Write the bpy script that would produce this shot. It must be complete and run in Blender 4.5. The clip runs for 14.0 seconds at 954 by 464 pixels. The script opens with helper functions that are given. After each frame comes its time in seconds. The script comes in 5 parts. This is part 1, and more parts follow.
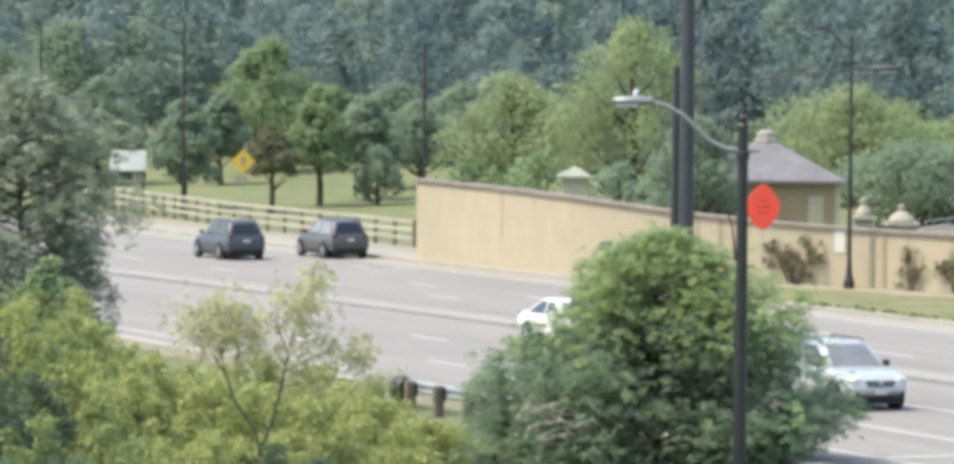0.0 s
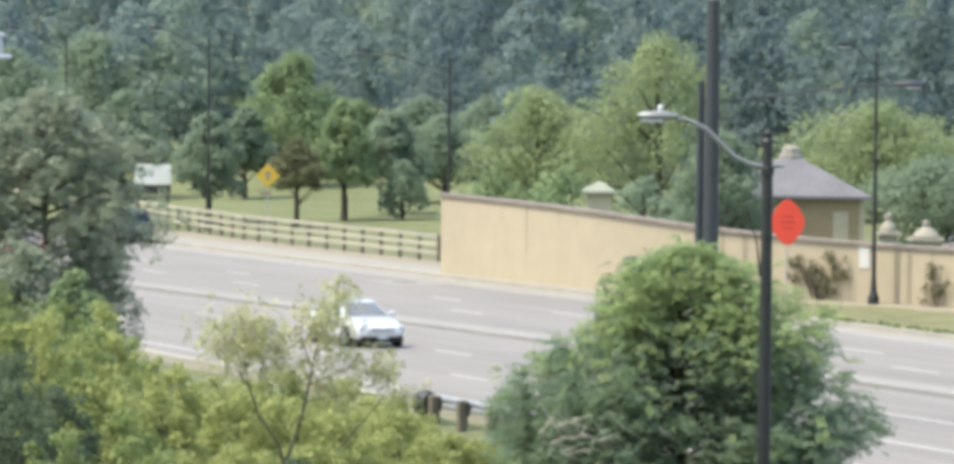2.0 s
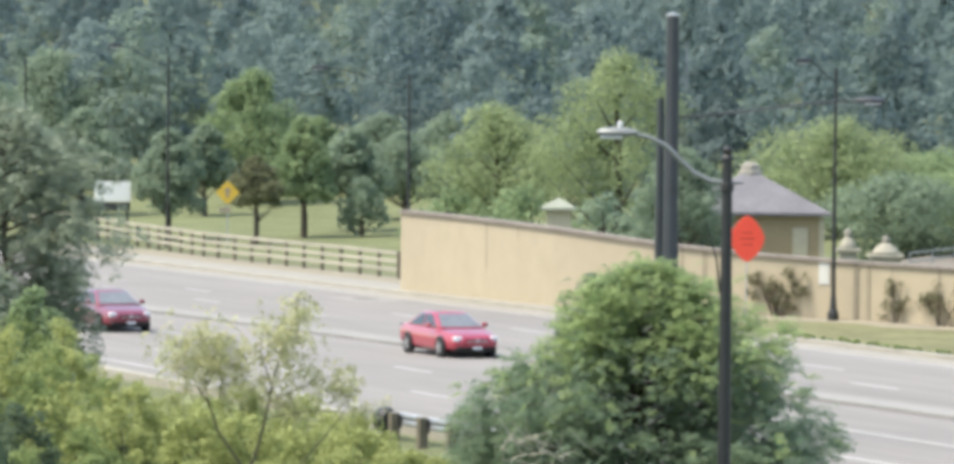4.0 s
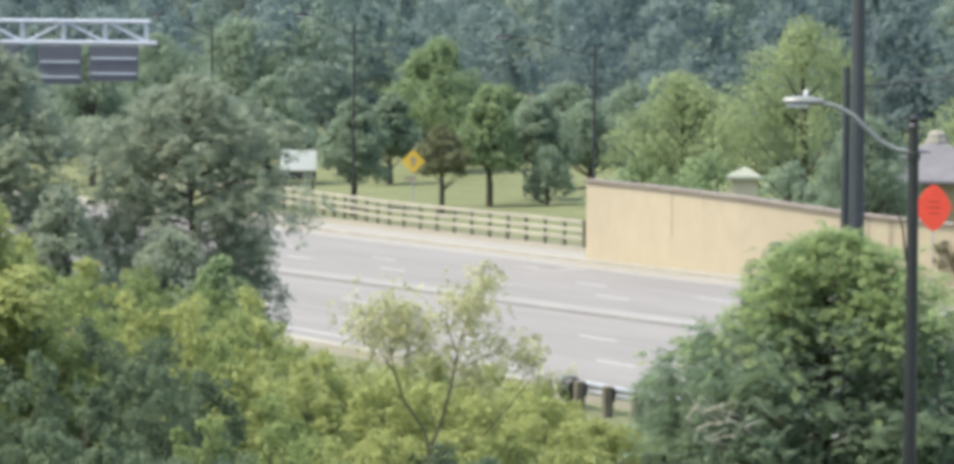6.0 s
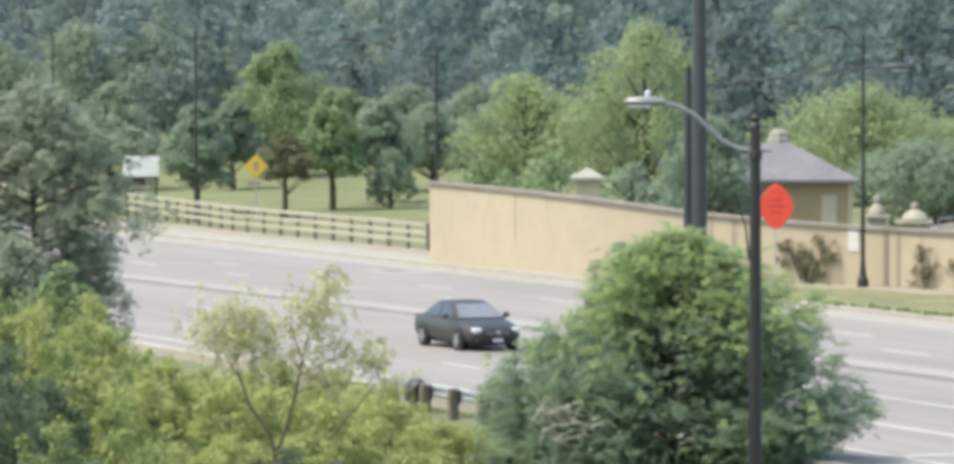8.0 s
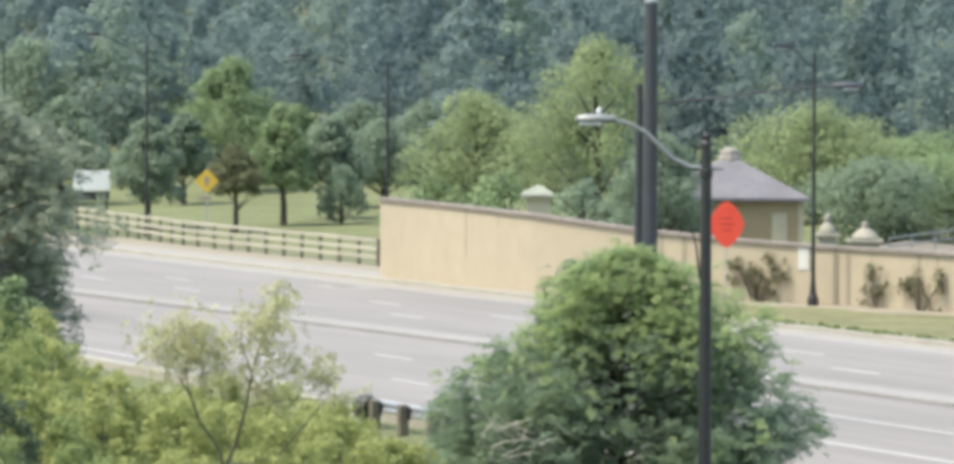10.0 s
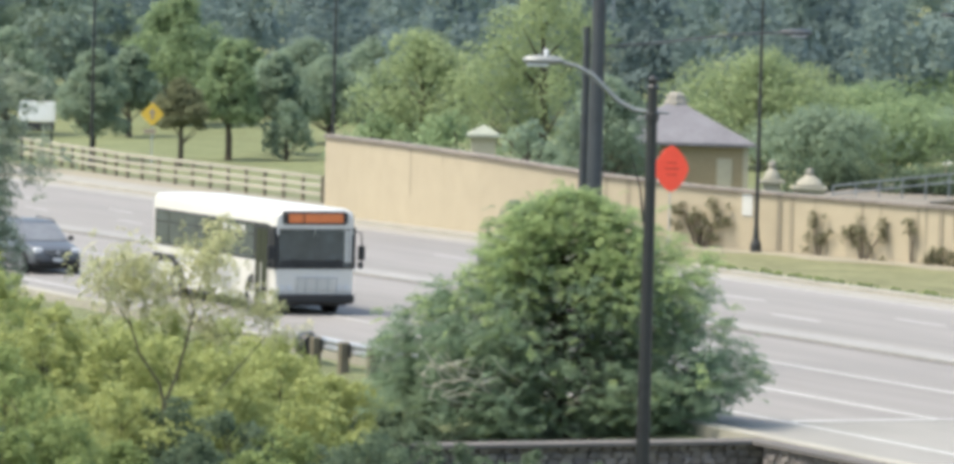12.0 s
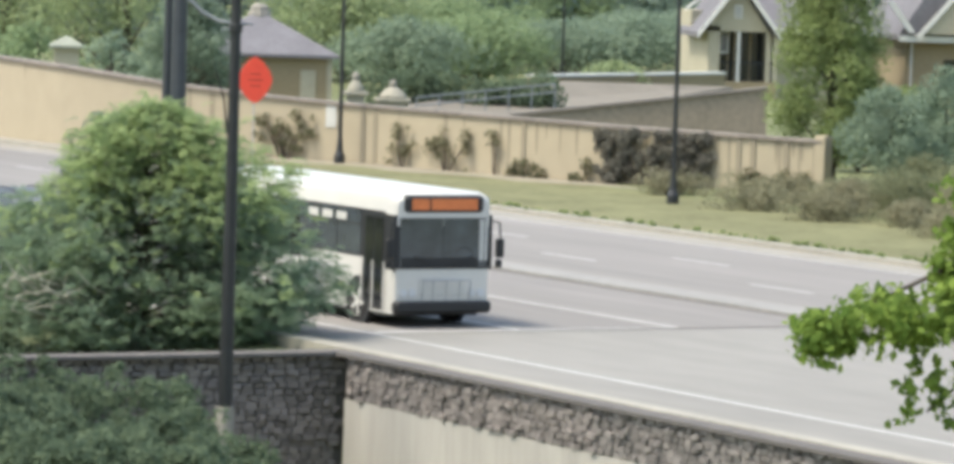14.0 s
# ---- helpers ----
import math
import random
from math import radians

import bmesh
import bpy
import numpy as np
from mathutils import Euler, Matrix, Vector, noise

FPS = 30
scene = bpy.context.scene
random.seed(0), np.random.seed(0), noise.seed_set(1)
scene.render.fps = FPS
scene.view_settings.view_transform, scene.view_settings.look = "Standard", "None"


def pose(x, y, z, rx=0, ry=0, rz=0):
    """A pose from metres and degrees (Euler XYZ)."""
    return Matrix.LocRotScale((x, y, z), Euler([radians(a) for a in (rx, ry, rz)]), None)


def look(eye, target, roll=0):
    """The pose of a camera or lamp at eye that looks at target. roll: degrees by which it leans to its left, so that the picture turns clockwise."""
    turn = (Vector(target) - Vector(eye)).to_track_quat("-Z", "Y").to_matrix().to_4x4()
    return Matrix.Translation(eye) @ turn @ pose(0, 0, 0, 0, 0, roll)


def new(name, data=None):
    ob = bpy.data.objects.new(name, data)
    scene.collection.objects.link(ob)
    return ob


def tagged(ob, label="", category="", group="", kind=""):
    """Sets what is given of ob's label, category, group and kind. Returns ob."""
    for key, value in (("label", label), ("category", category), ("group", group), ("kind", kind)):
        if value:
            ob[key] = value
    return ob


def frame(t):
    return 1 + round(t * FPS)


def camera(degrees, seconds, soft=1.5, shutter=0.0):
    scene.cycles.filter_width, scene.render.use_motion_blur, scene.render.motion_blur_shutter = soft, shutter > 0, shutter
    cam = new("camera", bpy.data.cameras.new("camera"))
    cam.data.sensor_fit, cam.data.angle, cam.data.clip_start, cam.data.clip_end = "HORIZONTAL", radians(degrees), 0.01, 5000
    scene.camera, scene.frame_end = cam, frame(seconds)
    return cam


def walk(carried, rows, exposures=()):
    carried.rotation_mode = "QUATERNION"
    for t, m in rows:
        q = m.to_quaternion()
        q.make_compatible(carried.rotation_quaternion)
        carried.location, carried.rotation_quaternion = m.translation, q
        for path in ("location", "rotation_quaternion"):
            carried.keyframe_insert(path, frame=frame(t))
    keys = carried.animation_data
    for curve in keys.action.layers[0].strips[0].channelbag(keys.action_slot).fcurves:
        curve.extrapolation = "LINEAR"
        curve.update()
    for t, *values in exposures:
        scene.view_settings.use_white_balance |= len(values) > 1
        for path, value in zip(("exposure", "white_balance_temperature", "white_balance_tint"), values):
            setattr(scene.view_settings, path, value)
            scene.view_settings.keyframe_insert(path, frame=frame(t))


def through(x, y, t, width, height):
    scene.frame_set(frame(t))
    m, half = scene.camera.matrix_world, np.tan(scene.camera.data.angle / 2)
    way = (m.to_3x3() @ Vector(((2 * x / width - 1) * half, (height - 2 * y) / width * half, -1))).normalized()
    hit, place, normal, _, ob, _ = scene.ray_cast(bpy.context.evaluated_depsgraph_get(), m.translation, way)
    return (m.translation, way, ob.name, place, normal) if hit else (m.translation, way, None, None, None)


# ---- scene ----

# The camera stands at a high window 9.15 m over the road and pans with a long lens.
cam = camera(11.48, 14.0, soft=4.2)
EYE = (0.0, 0.0, 9.15)
# seconds, yaw to the left, pitch up, lean to the left, in degrees
PAN = [
    (0, 0.000, -2.210, 0.500), (0.5, 0.646, -2.161, 0.597), (1, 0.807, -2.074, 0.847), (1.5, 0.781, -2.113, 0.688),
    (2, 0.297, -2.035, 0.634), (2.2, -0.192, -1.983, 0.668), (4.3, -0.160, -1.825, 0.554), (4.5, 0.251, -1.825, 0.493),
    (5, 0.848, -1.837, 0.444), (5.5, 0.922, -1.913, 0.407), (6, 2.049, -2.226, 0.536), (6.5, 2.836, -2.212, 0.544),
    (7, 2.841, -2.761, 0.659), (7.5, 1.645, -2.523, 0.275), (8, 0.161, -2.181, -0.069), (8.5, -0.274, -1.840, -0.178),
    (8.7, -0.281, -1.893, -0.162), (11, -0.441, -1.996, 0.816), (11.5, -0.456, -2.154, 1.073), (12, -1.123, -2.701, 1.531),
    (12.5, -2.719, -2.806, 2.066), (13, -3.488, -3.236, 2.127), (13.5, -5.131, -3.414, 2.222), (14, -6.182, -3.623, 1.824),
]
walk(cam, [(t, pose(*EYE, 0, 0, yaw) @ pose(0, 0, 0, 90 + pitch, 0, 0) @ pose(0, 0, 0, 0, 0, lean)) for t, yaw, pitch, lean in PAN],
     exposures=[(0, 1.42, 6800, 6), (11.5, 1.42, 6800, 6), (13, 1.30, 6800, 6), (14, 1.30, 6800, 6)])

# ---- light: hazy high summer sun and sky ----
SUN_UP, SUN_TURN = 61.0, 254.0
world = bpy.data.worlds.new("sky")
scene.world = world
world.use_nodes = True
sky = world.node_tree.nodes.new("ShaderNodeTexSky")
sky.sky_type, sky.sun_disc = "NISHITA", False
sky.sun_elevation, sky.sun_rotation = radians(SUN_UP), radians(SUN_TURN)
sky.dust_density, sky.air_density = 3.0, 1.2
world.node_tree.links.new(sky.outputs[0], world.node_tree.nodes["Background"].inputs[0])
world.node_tree.nodes["Background"].inputs[1].default_value = 0.15
sun = new("sun", bpy.data.lights.new("sun", "SUN"))
sun.data.energy, sun.data.angle, sun.data.color = 1.6, radians(12), (1.0, 0.94, 0.84)
_a, _e = radians(SUN_TURN), radians(SUN_UP)
sun.matrix_world = look((math.sin(_a) * math.cos(_e) * 50, math.cos(_a) * math.cos(_e) * 50, math.sin(_e) * 50 + 30), (0, 0, 30))


# ---- materials ----
def mat(name, color, rough=0.8, metal=0.0, vary=0.25, scale=2.0, fine=20.0, bump=0.2, spec=0.5, stretch=(1, 1, 1), island=0.0, pieces=0.0, dirt=None):
    """Colour broken up at two scales, roughness and a fine relief."""
    m = bpy.data.materials.new(name)
    m.use_nodes = True
    nt, b = m.node_tree, m.node_tree.nodes["Principled BSDF"]
    b.inputs["Roughness"].default_value, b.inputs["Metallic"].default_value = rough, metal
    b.inputs["Specular IOR Level"].default_value = spec
    node = nt.nodes.new
    coord, mapping = node("ShaderNodeTexCoord"), node("ShaderNodeMapping")
    mapping.inputs["Scale"].default_value = stretch
    nt.links.new(coord.outputs["Object"], mapping.inputs["Vector"])
    noises = []
    for s in (scale, fine):
        t = node("ShaderNodeTexNoise")
        t.inputs["Scale"].default_value, t.inputs["Detail"].default_value = s, 5
        nt.links.new(mapping.outputs[0], t.inputs["Vector"])
        noises.append(t.outputs["Fac"])
    both = node("ShaderNodeMath")
    both.operation = "ADD"
    nt.links.new(noises[0], both.inputs[0]), nt.links.new(noises[1], both.inputs[1])
    fac = both.outputs[0]
    if island or pieces:
        info = node("ShaderNodeNewGeometry") if island else node("ShaderNodeObjectInfo")
        out = info.outputs["Random Per Island"] if island else info.outputs["Random"]
        mul, add = node("ShaderNodeMath"), node("ShaderNodeMath")
        mul.operation, add.operation = "MULTIPLY_ADD", "ADD"
        k = island or pieces
        mul.inputs[1].default_value, mul.inputs[2].default_value = k, -k / 2
        nt.links.new(out, mul.inputs[0])
        nt.links.new(fac, add.inputs[0]), nt.links.new(mul.outputs[0], add.inputs[1])
        fac = add.outputs[0]
    ramp = node("ShaderNodeMapRange")
    ramp.inputs["From Min"].default_value, ramp.inputs["From Max"].default_value = 0.6, 1.4
    nt.links.new(fac, ramp.inputs["Value"])
    mix = node("ShaderNodeMix")
    mix.data_type = "RGBA"
    low = dirt or tuple(c * (1 - vary) for c in color)
    mix.inputs[6].default_value = (*low, 1)
    mix.inputs[7].default_value = (*(min(1, c * (1 + vary)) for c in color), 1)
    nt.links.new(ramp.outputs[0], mix.inputs[0])
    nt.links.new(mix.outputs[2], b.inputs["Base Color"])
    if bump:
        bp = node("ShaderNodeBump")
        bp.inputs["Strength"].default_value, bp.inputs["Distance"].default_value = bump, 0.02
        nt.links.new(noises[1], bp.inputs["Height"])
        nt.links.new(bp.outputs[0], b.inputs["Normal"])
    return m


def leafy(name, dark, light, scale=0.5, through=0.35, single=0.5):
    """Leaves: colour by leaf and by bough, some light passing through them."""
    m = bpy.data.materials.new(name)
    m.use_nodes = True
    nt = m.node_tree
    node, b = nt.nodes.new, nt.nodes["Principled BSDF"]
    b.inputs["Roughness"].default_value, b.inputs["Specular IOR Level"].default_value = 0.85, 0.08
    geo, coord, t = node("ShaderNodeNewGeometry"), node("ShaderNodeTexCoord"), node("ShaderNodeTexNoise")
    t.inputs["Scale"].default_value, t.inputs["Detail"].default_value = scale, 3
    nt.links.new(coord.outputs["Object"], t.inputs["Vector"])
    add, ramp, mix = node("ShaderNodeMath"), node("ShaderNodeMapRange"), node("ShaderNodeMix")
    add.operation, mix.data_type = "MULTIPLY_ADD", "RGBA"
    add.inputs[1].default_value = single
    nt.links.new(geo.outputs["Random Per Island"], add.inputs[0]), nt.links.new(t.outputs["Fac"], add.inputs[2])
    ramp.inputs["From Min"].default_value, ramp.inputs["From Max"].default_value = 0.15 + single / 2, 0.85 + single / 2
    nt.links.new(add.outputs[0], ramp.inputs["Value"]), nt.links.new(ramp.outputs[0], mix.inputs[0])
    mix.inputs[6].default_value, mix.inputs[7].default_value = (*dark, 1), (*light, 1)
    nt.links.new(mix.outputs[2], b.inputs["Base Color"])
    tr, sh = node("ShaderNodeBsdfTranslucent"), node("ShaderNodeMixShader")
    sh.inputs[0].default_value = through
    nt.links.new(mix.outputs[2], tr.inputs["Color"])
    nt.links.new(b.outputs[0], sh.inputs[1]), nt.links.new(tr.outputs[0], sh.inputs[2])
    nt.links.new(sh.outputs[0], nt.nodes["Material Output"].inputs["Surface"])
    return m


def glow(name, color, strength):
    m = mat(name, color, 0.4, bump=0)
    b = m.node_tree.nodes["Principled BSDF"]
    b.inputs["Emission Color"].default_value, b.inputs["Emission Strength"].default_value = (*color, 1), strength
    return m


ASPHALT = mat("worn_grey_asphalt", (0.196, 0.184, 0.174), 0.9, vary=0.16, scale=0.22, fine=1.1, bump=0.1, spec=0.3, stretch=(0.1, 1, 1))
PAINT = mat("worn_white_road_paint", (0.4, 0.4, 0.384), 0.8, vary=0.25, scale=0.8, fine=8)
DECK = mat("pale_bridge_deck_concrete", (0.212, 0.204, 0.188), 0.9, vary=0.12, scale=0.2, fine=1.2, bump=0.1, spec=0.3, stretch=(0.3, 1, 1))
MEDIAN = mat("weathered_median_concrete", (0.226, 0.218, 0.203), 0.9, vary=0.15, scale=0.5, fine=4)
CONCRETE = mat("pale_concrete", (0.235, 0.220, 0.190), 0.9, vary=0.18, scale=0.6, fine=5)
KERB = mat("pale_kerb_concrete", (0.275, 0.260, 0.220), 0.9, vary=0.2, scale=0.5, fine=6)
GRASS = mat("dry_mown_grass", (0.150, 0.150, 0.082), 1.0, vary=0.35, scale=0.35, fine=3, bump=0.8, spec=0.1)
LAWN = mat("green_lawn", (0.142, 0.152, 0.088), 1.0, vary=0.3, scale=0.15, fine=2, bump=0.6, spec=0.1)
SOIL = mat("rough_grass_and_weeds", (0.135, 0.150, 0.078), 1.0, vary=0.35, scale=0.4, fine=4, bump=0.6, spec=0.1)
STUCCO = mat("cream_stucco", (0.346, 0.299, 0.218), 0.9, vary=0.08, scale=0.25, fine=1.3, bump=0.1, spec=0.2, stretch=(1, 1, 0.8))
COPING = mat("weathered_coping_stone", (0.16, 0.14, 0.12), 0.9, vary=0.25, scale=1.2, fine=8, pieces=0.3)
STONE = mat("rough_grey_brown_stone", (0.165, 0.147, 0.136), 0.95, vary=0.3, scale=2.5, fine=14, bump=0.8, pieces=0.9)
STONE_STUFF = mat("rough_grey_stone", (0.158, 0.144, 0.134), 0.95, vary=0.3, scale=2.5, fine=14, bump=0.8, island=0.9)
DRYPATH = mat("dry_pale_earth", (0.215, 0.190, 0.140), 1.0, vary=0.25, scale=0.5, fine=3)
ROADDARK = mat("dark_road_strip_and_cover", (0.120, 0.112, 0.103), 0.95, vary=0.3, scale=0.4, fine=3, stretch=(0.1, 1, 1))
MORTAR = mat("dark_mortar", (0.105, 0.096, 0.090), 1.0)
PLASTER = mat("streaked_pale_concrete", (0.336, 0.32, 0.288), 0.9, vary=0.18, scale=1.5, fine=4, stretch=(1, 1, 0.12))
BLACK = mat("black_painted_steel", (0.012, 0.0135, 0.0145), 0.5, vary=0.3, scale=1, fine=6)
GREY = mat("grey_painted_steel", (0.16, 0.184, 0.2), 0.5, vary=0.2, scale=1, fine=6)
GALV = mat("galvanised_steel", (0.336, 0.352, 0.368), 0.45, 0.5, vary=0.2, scale=1, fine=6)
LAMPGREY = mat("silver_grey_lamp_paint", (0.20, 0.21, 0.205), 0.45, 0.2, vary=0.15)
FENCE = mat("weathered_cream_paint", (0.300, 0.284, 0.228), 0.85, vary=0.2, scale=1, fine=6, pieces=0.3)
FENCEPOST = mat("weathered_dark_timber", (0.128, 0.112, 0.08), 0.9, vary=0.3, scale=1, fine=6, pieces=0.3)
BARK = mat("grey_brown_bark", (0.06, 0.048, 0.036), 0.95, vary=0.4, scale=2, fine=9, bump=0.8, stretch=(1, 1, 0.3))
TWIG = mat("olive_twig_bark", (0.10, 0.092, 0.05), 0.9, vary=0.3, scale=3, fine=12)
ROOF = mat("grey_violet_shingle", (0.136, 0.132, 0.144), 0.9, vary=0.2, scale=1, fine=5, bump=0.5)
WALLTAN = mat("ochre_render", (0.272, 0.216, 0.132), 0.9, vary=0.12, scale=0.6, fine=5)
WALLCREAM = mat("cream_clapboard", (0.368, 0.336, 0.248), 0.85, vary=0.1, scale=0.6, fine=5)
TRIM = mat("white_trim_paint", (0.576, 0.568, 0.528), 0.6, vary=0.08)
BROWN = mat("brown_block_wall", (0.236, 0.196, 0.150), 0.9, vary=0.25, scale=0.5, fine=4)
TERRACE = mat("dusty_tan_paving", (0.160, 0.142, 0.114), 0.95, vary=0.2, scale=0.4, fine=3)
GLASS = mat("dark_tinted_glass", (0.008, 0.010, 0.012), 0.08, vary=0.2, scale=0.7, fine=2, bump=0, spec=0.7)
TYRE = mat("black_rubber", (0.011, 0.011, 0.0115), 0.85, vary=0.2)
RIM = mat("silver_alloy", (0.4, 0.408, 0.424), 0.35, 0.6, vary=0.12)
TRIMBLACK = mat("black_plastic", (0.010, 0.0105, 0.0115), 0.6, vary=0.2)
LENS = mat("clear_lamp_lens", (0.496, 0.512, 0.528), 0.15, vary=0.1, bump=0)
REDLENS = mat("red_lamp_lens", (0.075, 0.018, 0.020), 0.2, vary=0.1, bump=0)
PLATE = mat("pale_number_plate", (0.48, 0.496, 0.512), 0.5, vary=0.05)
WHITE = mat("white_sign_face", (0.64, 0.656, 0.64), 0.6, vary=0.06)
YELLOW = mat("yellow_sign_face", (0.48, 0.32, 0.032), 0.6, vary=0.08)
ORANGE = mat("fluorescent_orange_fabric", (0.90, 0.085, 0.045), 0.6, vary=0.08)
ORANGEDARK = mat("dark_red_lettering", (0.6, 0.056, 0.032), 0.7)
DISPLAY = glow("amber_display", (0.44, 0.128, 0.04), 0.08)
BUSWHITE = mat("white_bus_paint", (0.50, 0.49, 0.46), 0.35, vary=0.05, bump=0)
BUSGREY = mat("grey_bus_graphic", (0.336, 0.336, 0.344), 0.4, vary=0.15, bump=0)
# Bluish lift of the base colour stands for reflections in the bus glass.
BUSSCREEN = mat("dark_bus_windshield", (0.050, 0.060, 0.072), 0.10, vary=0.4, scale=1.0, fine=3, bump=0, spec=0.9)
# Sky reflection is put into the pale base colour of this glass.
SKYGLASS = mat("glass_with_painted_sky", (0.150, 0.155, 0.160), 0.06, vary=0.35, scale=1.2, fine=3, bump=0, spec=0.9)
STAINED = mat("water_stained_stucco", (0.25, 0.215, 0.155), 0.9, vary=0.2, scale=1.0, fine=4, stretch=(1, 1, 0.2))
INTERIOR = mat("pale_interior_panel", (0.44, 0.44, 0.416), 0.6, vary=0.1)


# ---- mesh building ----
class Shape:
    """Vertices and faces that become one mesh."""

    def __init__(self):
        self.v, self.f = [], []

    def add(self, verts, faces):
        k = len(self.v)
        self.v += [tuple(p) for p in verts]
        self.f += [tuple(k + i for i in f) for f in faces]
        return self

    def box(self, x0, x1, y0, y1, z0, z1, m=None, bevel=0.0):
        b = bevel
        if b:
            ring = [(x0 + b, y0), (x1 - b, y0), (x1, y0 + b), (x1, y1 - b), (x1 - b, y1), (x0 + b, y1), (x0, y1 - b), (x0, y0 + b)]
            cx, cy = (x0 + x1) / 2, (y0 + y1) / 2
            kx, ky = 1 - 2 * b / max(x1 - x0, 1e-6) * 0.9, 1 - 2 * b / max(y1 - y0, 1e-6) * 0.9
            inner = [(cx + (x - cx) * kx, cy + (y - cy) * ky) for x, y in ring]
            rings = [[(x, y, z0) for x, y in inner], [(x, y, z0 + b) for x, y in ring], [(x, y, z1 - b) for x, y in ring], [(x, y, z1) for x, y in inner]]
            return self.loft(rings, m)
        p = [(x0, y0, z0), (x1, y0, z0), (x1, y1, z0), (x0, y1, z0), (x0, y0, z1), (x1, y0, z1), (x1, y1, z1), (x0, y1, z1)]
        if m:
            p = [m @ Vector(q) for q in p]
        return self.add(p, [(3, 2, 1, 0), (4, 5, 6, 7), (0, 1, 5, 4), (1, 2, 6, 5), (2, 3, 7, 6), (3, 0, 4, 7)])

    def loft(self, rings, m=None, caps=True):
        n = len(rings[0])
        p = [q for r in rings for q in r]
        if m:
            p = [m @ Vector(q) for q in p]
        f = [(i * n + j, i * n + (j + 1) % n, (i + 1) * n + (j + 1) % n, (i + 1) * n + j) for i in range(len(rings) - 1) for j in range(n)]
        if caps:
            f += [tuple(range(n - 1, -1, -1)), tuple(range((len(rings) - 1) * n, len(rings) * n))]
        return self.add(p, f)

    def tube(self, points, radii, sides=8):
        rings = []
        for i, p in enumerate(points):
            a, b = Vector(points[max(0, i - 1)]), Vector(points[min(len(points) - 1, i + 1)])
            q = (b - a).to_track_quat("Z", "Y")
            r = radii[i] if isinstance(radii, (list, tuple)) else radii
            rings.append([Vector(p) + q @ Vector((r * math.cos(k * math.tau / sides), r * math.sin(k * math.tau / sides), 0)) for k in range(sides)])
        return self.loft(rings)

    def prism(self, outline, y0, y1, m=None):
        """An outline in x and z, pushed from y0 to y1."""
        return self.loft([[(x, y0, z) for x, z in outline], [(x, y1, z) for x, z in outline]], m)

    def mesh(self, name, material, smooth=False):
        me = bpy.data.meshes.new(name)
        me.from_pydata(self.v, [], self.f)
        me.materials.append(material)
        bm = bmesh.new()
        bm.from_mesh(me)
        bmesh.ops.recalc_face_normals(bm, faces=bm.faces)
        bm.to_mesh(me)
        bm.free()
        if smooth:
            for p in me.polygons:
                p.use_smooth = True
            me.set_sharp_from_angle(angle=radians(38))
        return me


def part(name, shape, material, parent=None, label="", smooth=False, at=None):
    me = shape if isinstance(shape, bpy.types.Mesh) else shape.mesh(name, material, smooth)
    ob = new(name, me)
    if parent:
        ob.parent = parent
    if at is not None:
        ob.matrix_basis = at
    return tagged(ob, label)


def thing(name, label, category, m=None, group="", kind=""):
    ob = new(name)
    ob.matrix_basis = m or Matrix()
    return tagged(ob, label, category, group, kind)


def structure(name, shape, material, label, m=None, smooth=False):
    ob = part(name, shape, material, None, label, smooth, m)
    return tagged(ob, kind="structure", category=name.split("_")[0])


# ---- the road's own axes: s along it towards the camera's right, n across it ----
DX, DY = 0.38916, -0.92117
HEADING = math.degrees(math.atan2(DY, DX))
ROAD = pose(0, 0, 0, 0, 0, HEADING)


def road(s, n, z=0.0):
    return (s * DX - n * DY, s * DY + n * DX, z)


def bend(s):
    """How far the lines drift across as the road runs away."""
    return 0.0 if s > -120 else -3.0 * min(1.0, (-120 - s) / 75.0)


# ---- ground, road, kerbs ----
def height(s, n):
    """The ground: level by the road, a low yard before it, a wooded hill behind."""
    if n >= 47.0:
        if n < 77.5:
            return -0.15
        x, y = road(s, n)[:2]
        z = 0.10 + max(0.0, n - 86) * 0.03
        far = max(0.0, y - 250)
        return min(z + 0.00022 * far * far, 60.0)
    back = -0.08 - 0.9 * min(1.0, (47.0 - n) / 8.0)
    if s < -90.1:
        return back
    low = -4.2
    if n < 40:
        low += 3.2 * min(1.0, (40 - n) / 7.0)
    return low


def ground_z(x, y):
    return height(x * DX + y * DY, -x * DY + y * DX)


def build_ground():
    ss = sorted({*np.arange(-900, -340, 40), *np.arange(-340, 20, 6), *np.arange(20, 400, 40), -90.35, -89.95, 3000.0, -3000.0})
    ns = sorted({*np.arange(-300, 20, 40), *np.arange(20, 46, 3.0), *np.arange(86, 200, 6), *np.arange(200, 700, 40), 46.75, 47.05, 48, 77.2, 77.6, 80, 83, 2500.0, -2500.0})
    g = Shape()
    g.v = [(s, n, height(max(-900, min(400, s)), max(-300, min(700, n)))) for n in ns for s in ss]
    w = len(ss)
    g.f = [(j * w + i, j * w + i + 1, (j + 1) * w + i + 1, (j + 1) * w + i) for j in range(len(ns) - 1) for i in range(w - 1)]
    structure("ground", g, SOIL, "rough green grass and weeds under trees", ROAD, smooth=True)


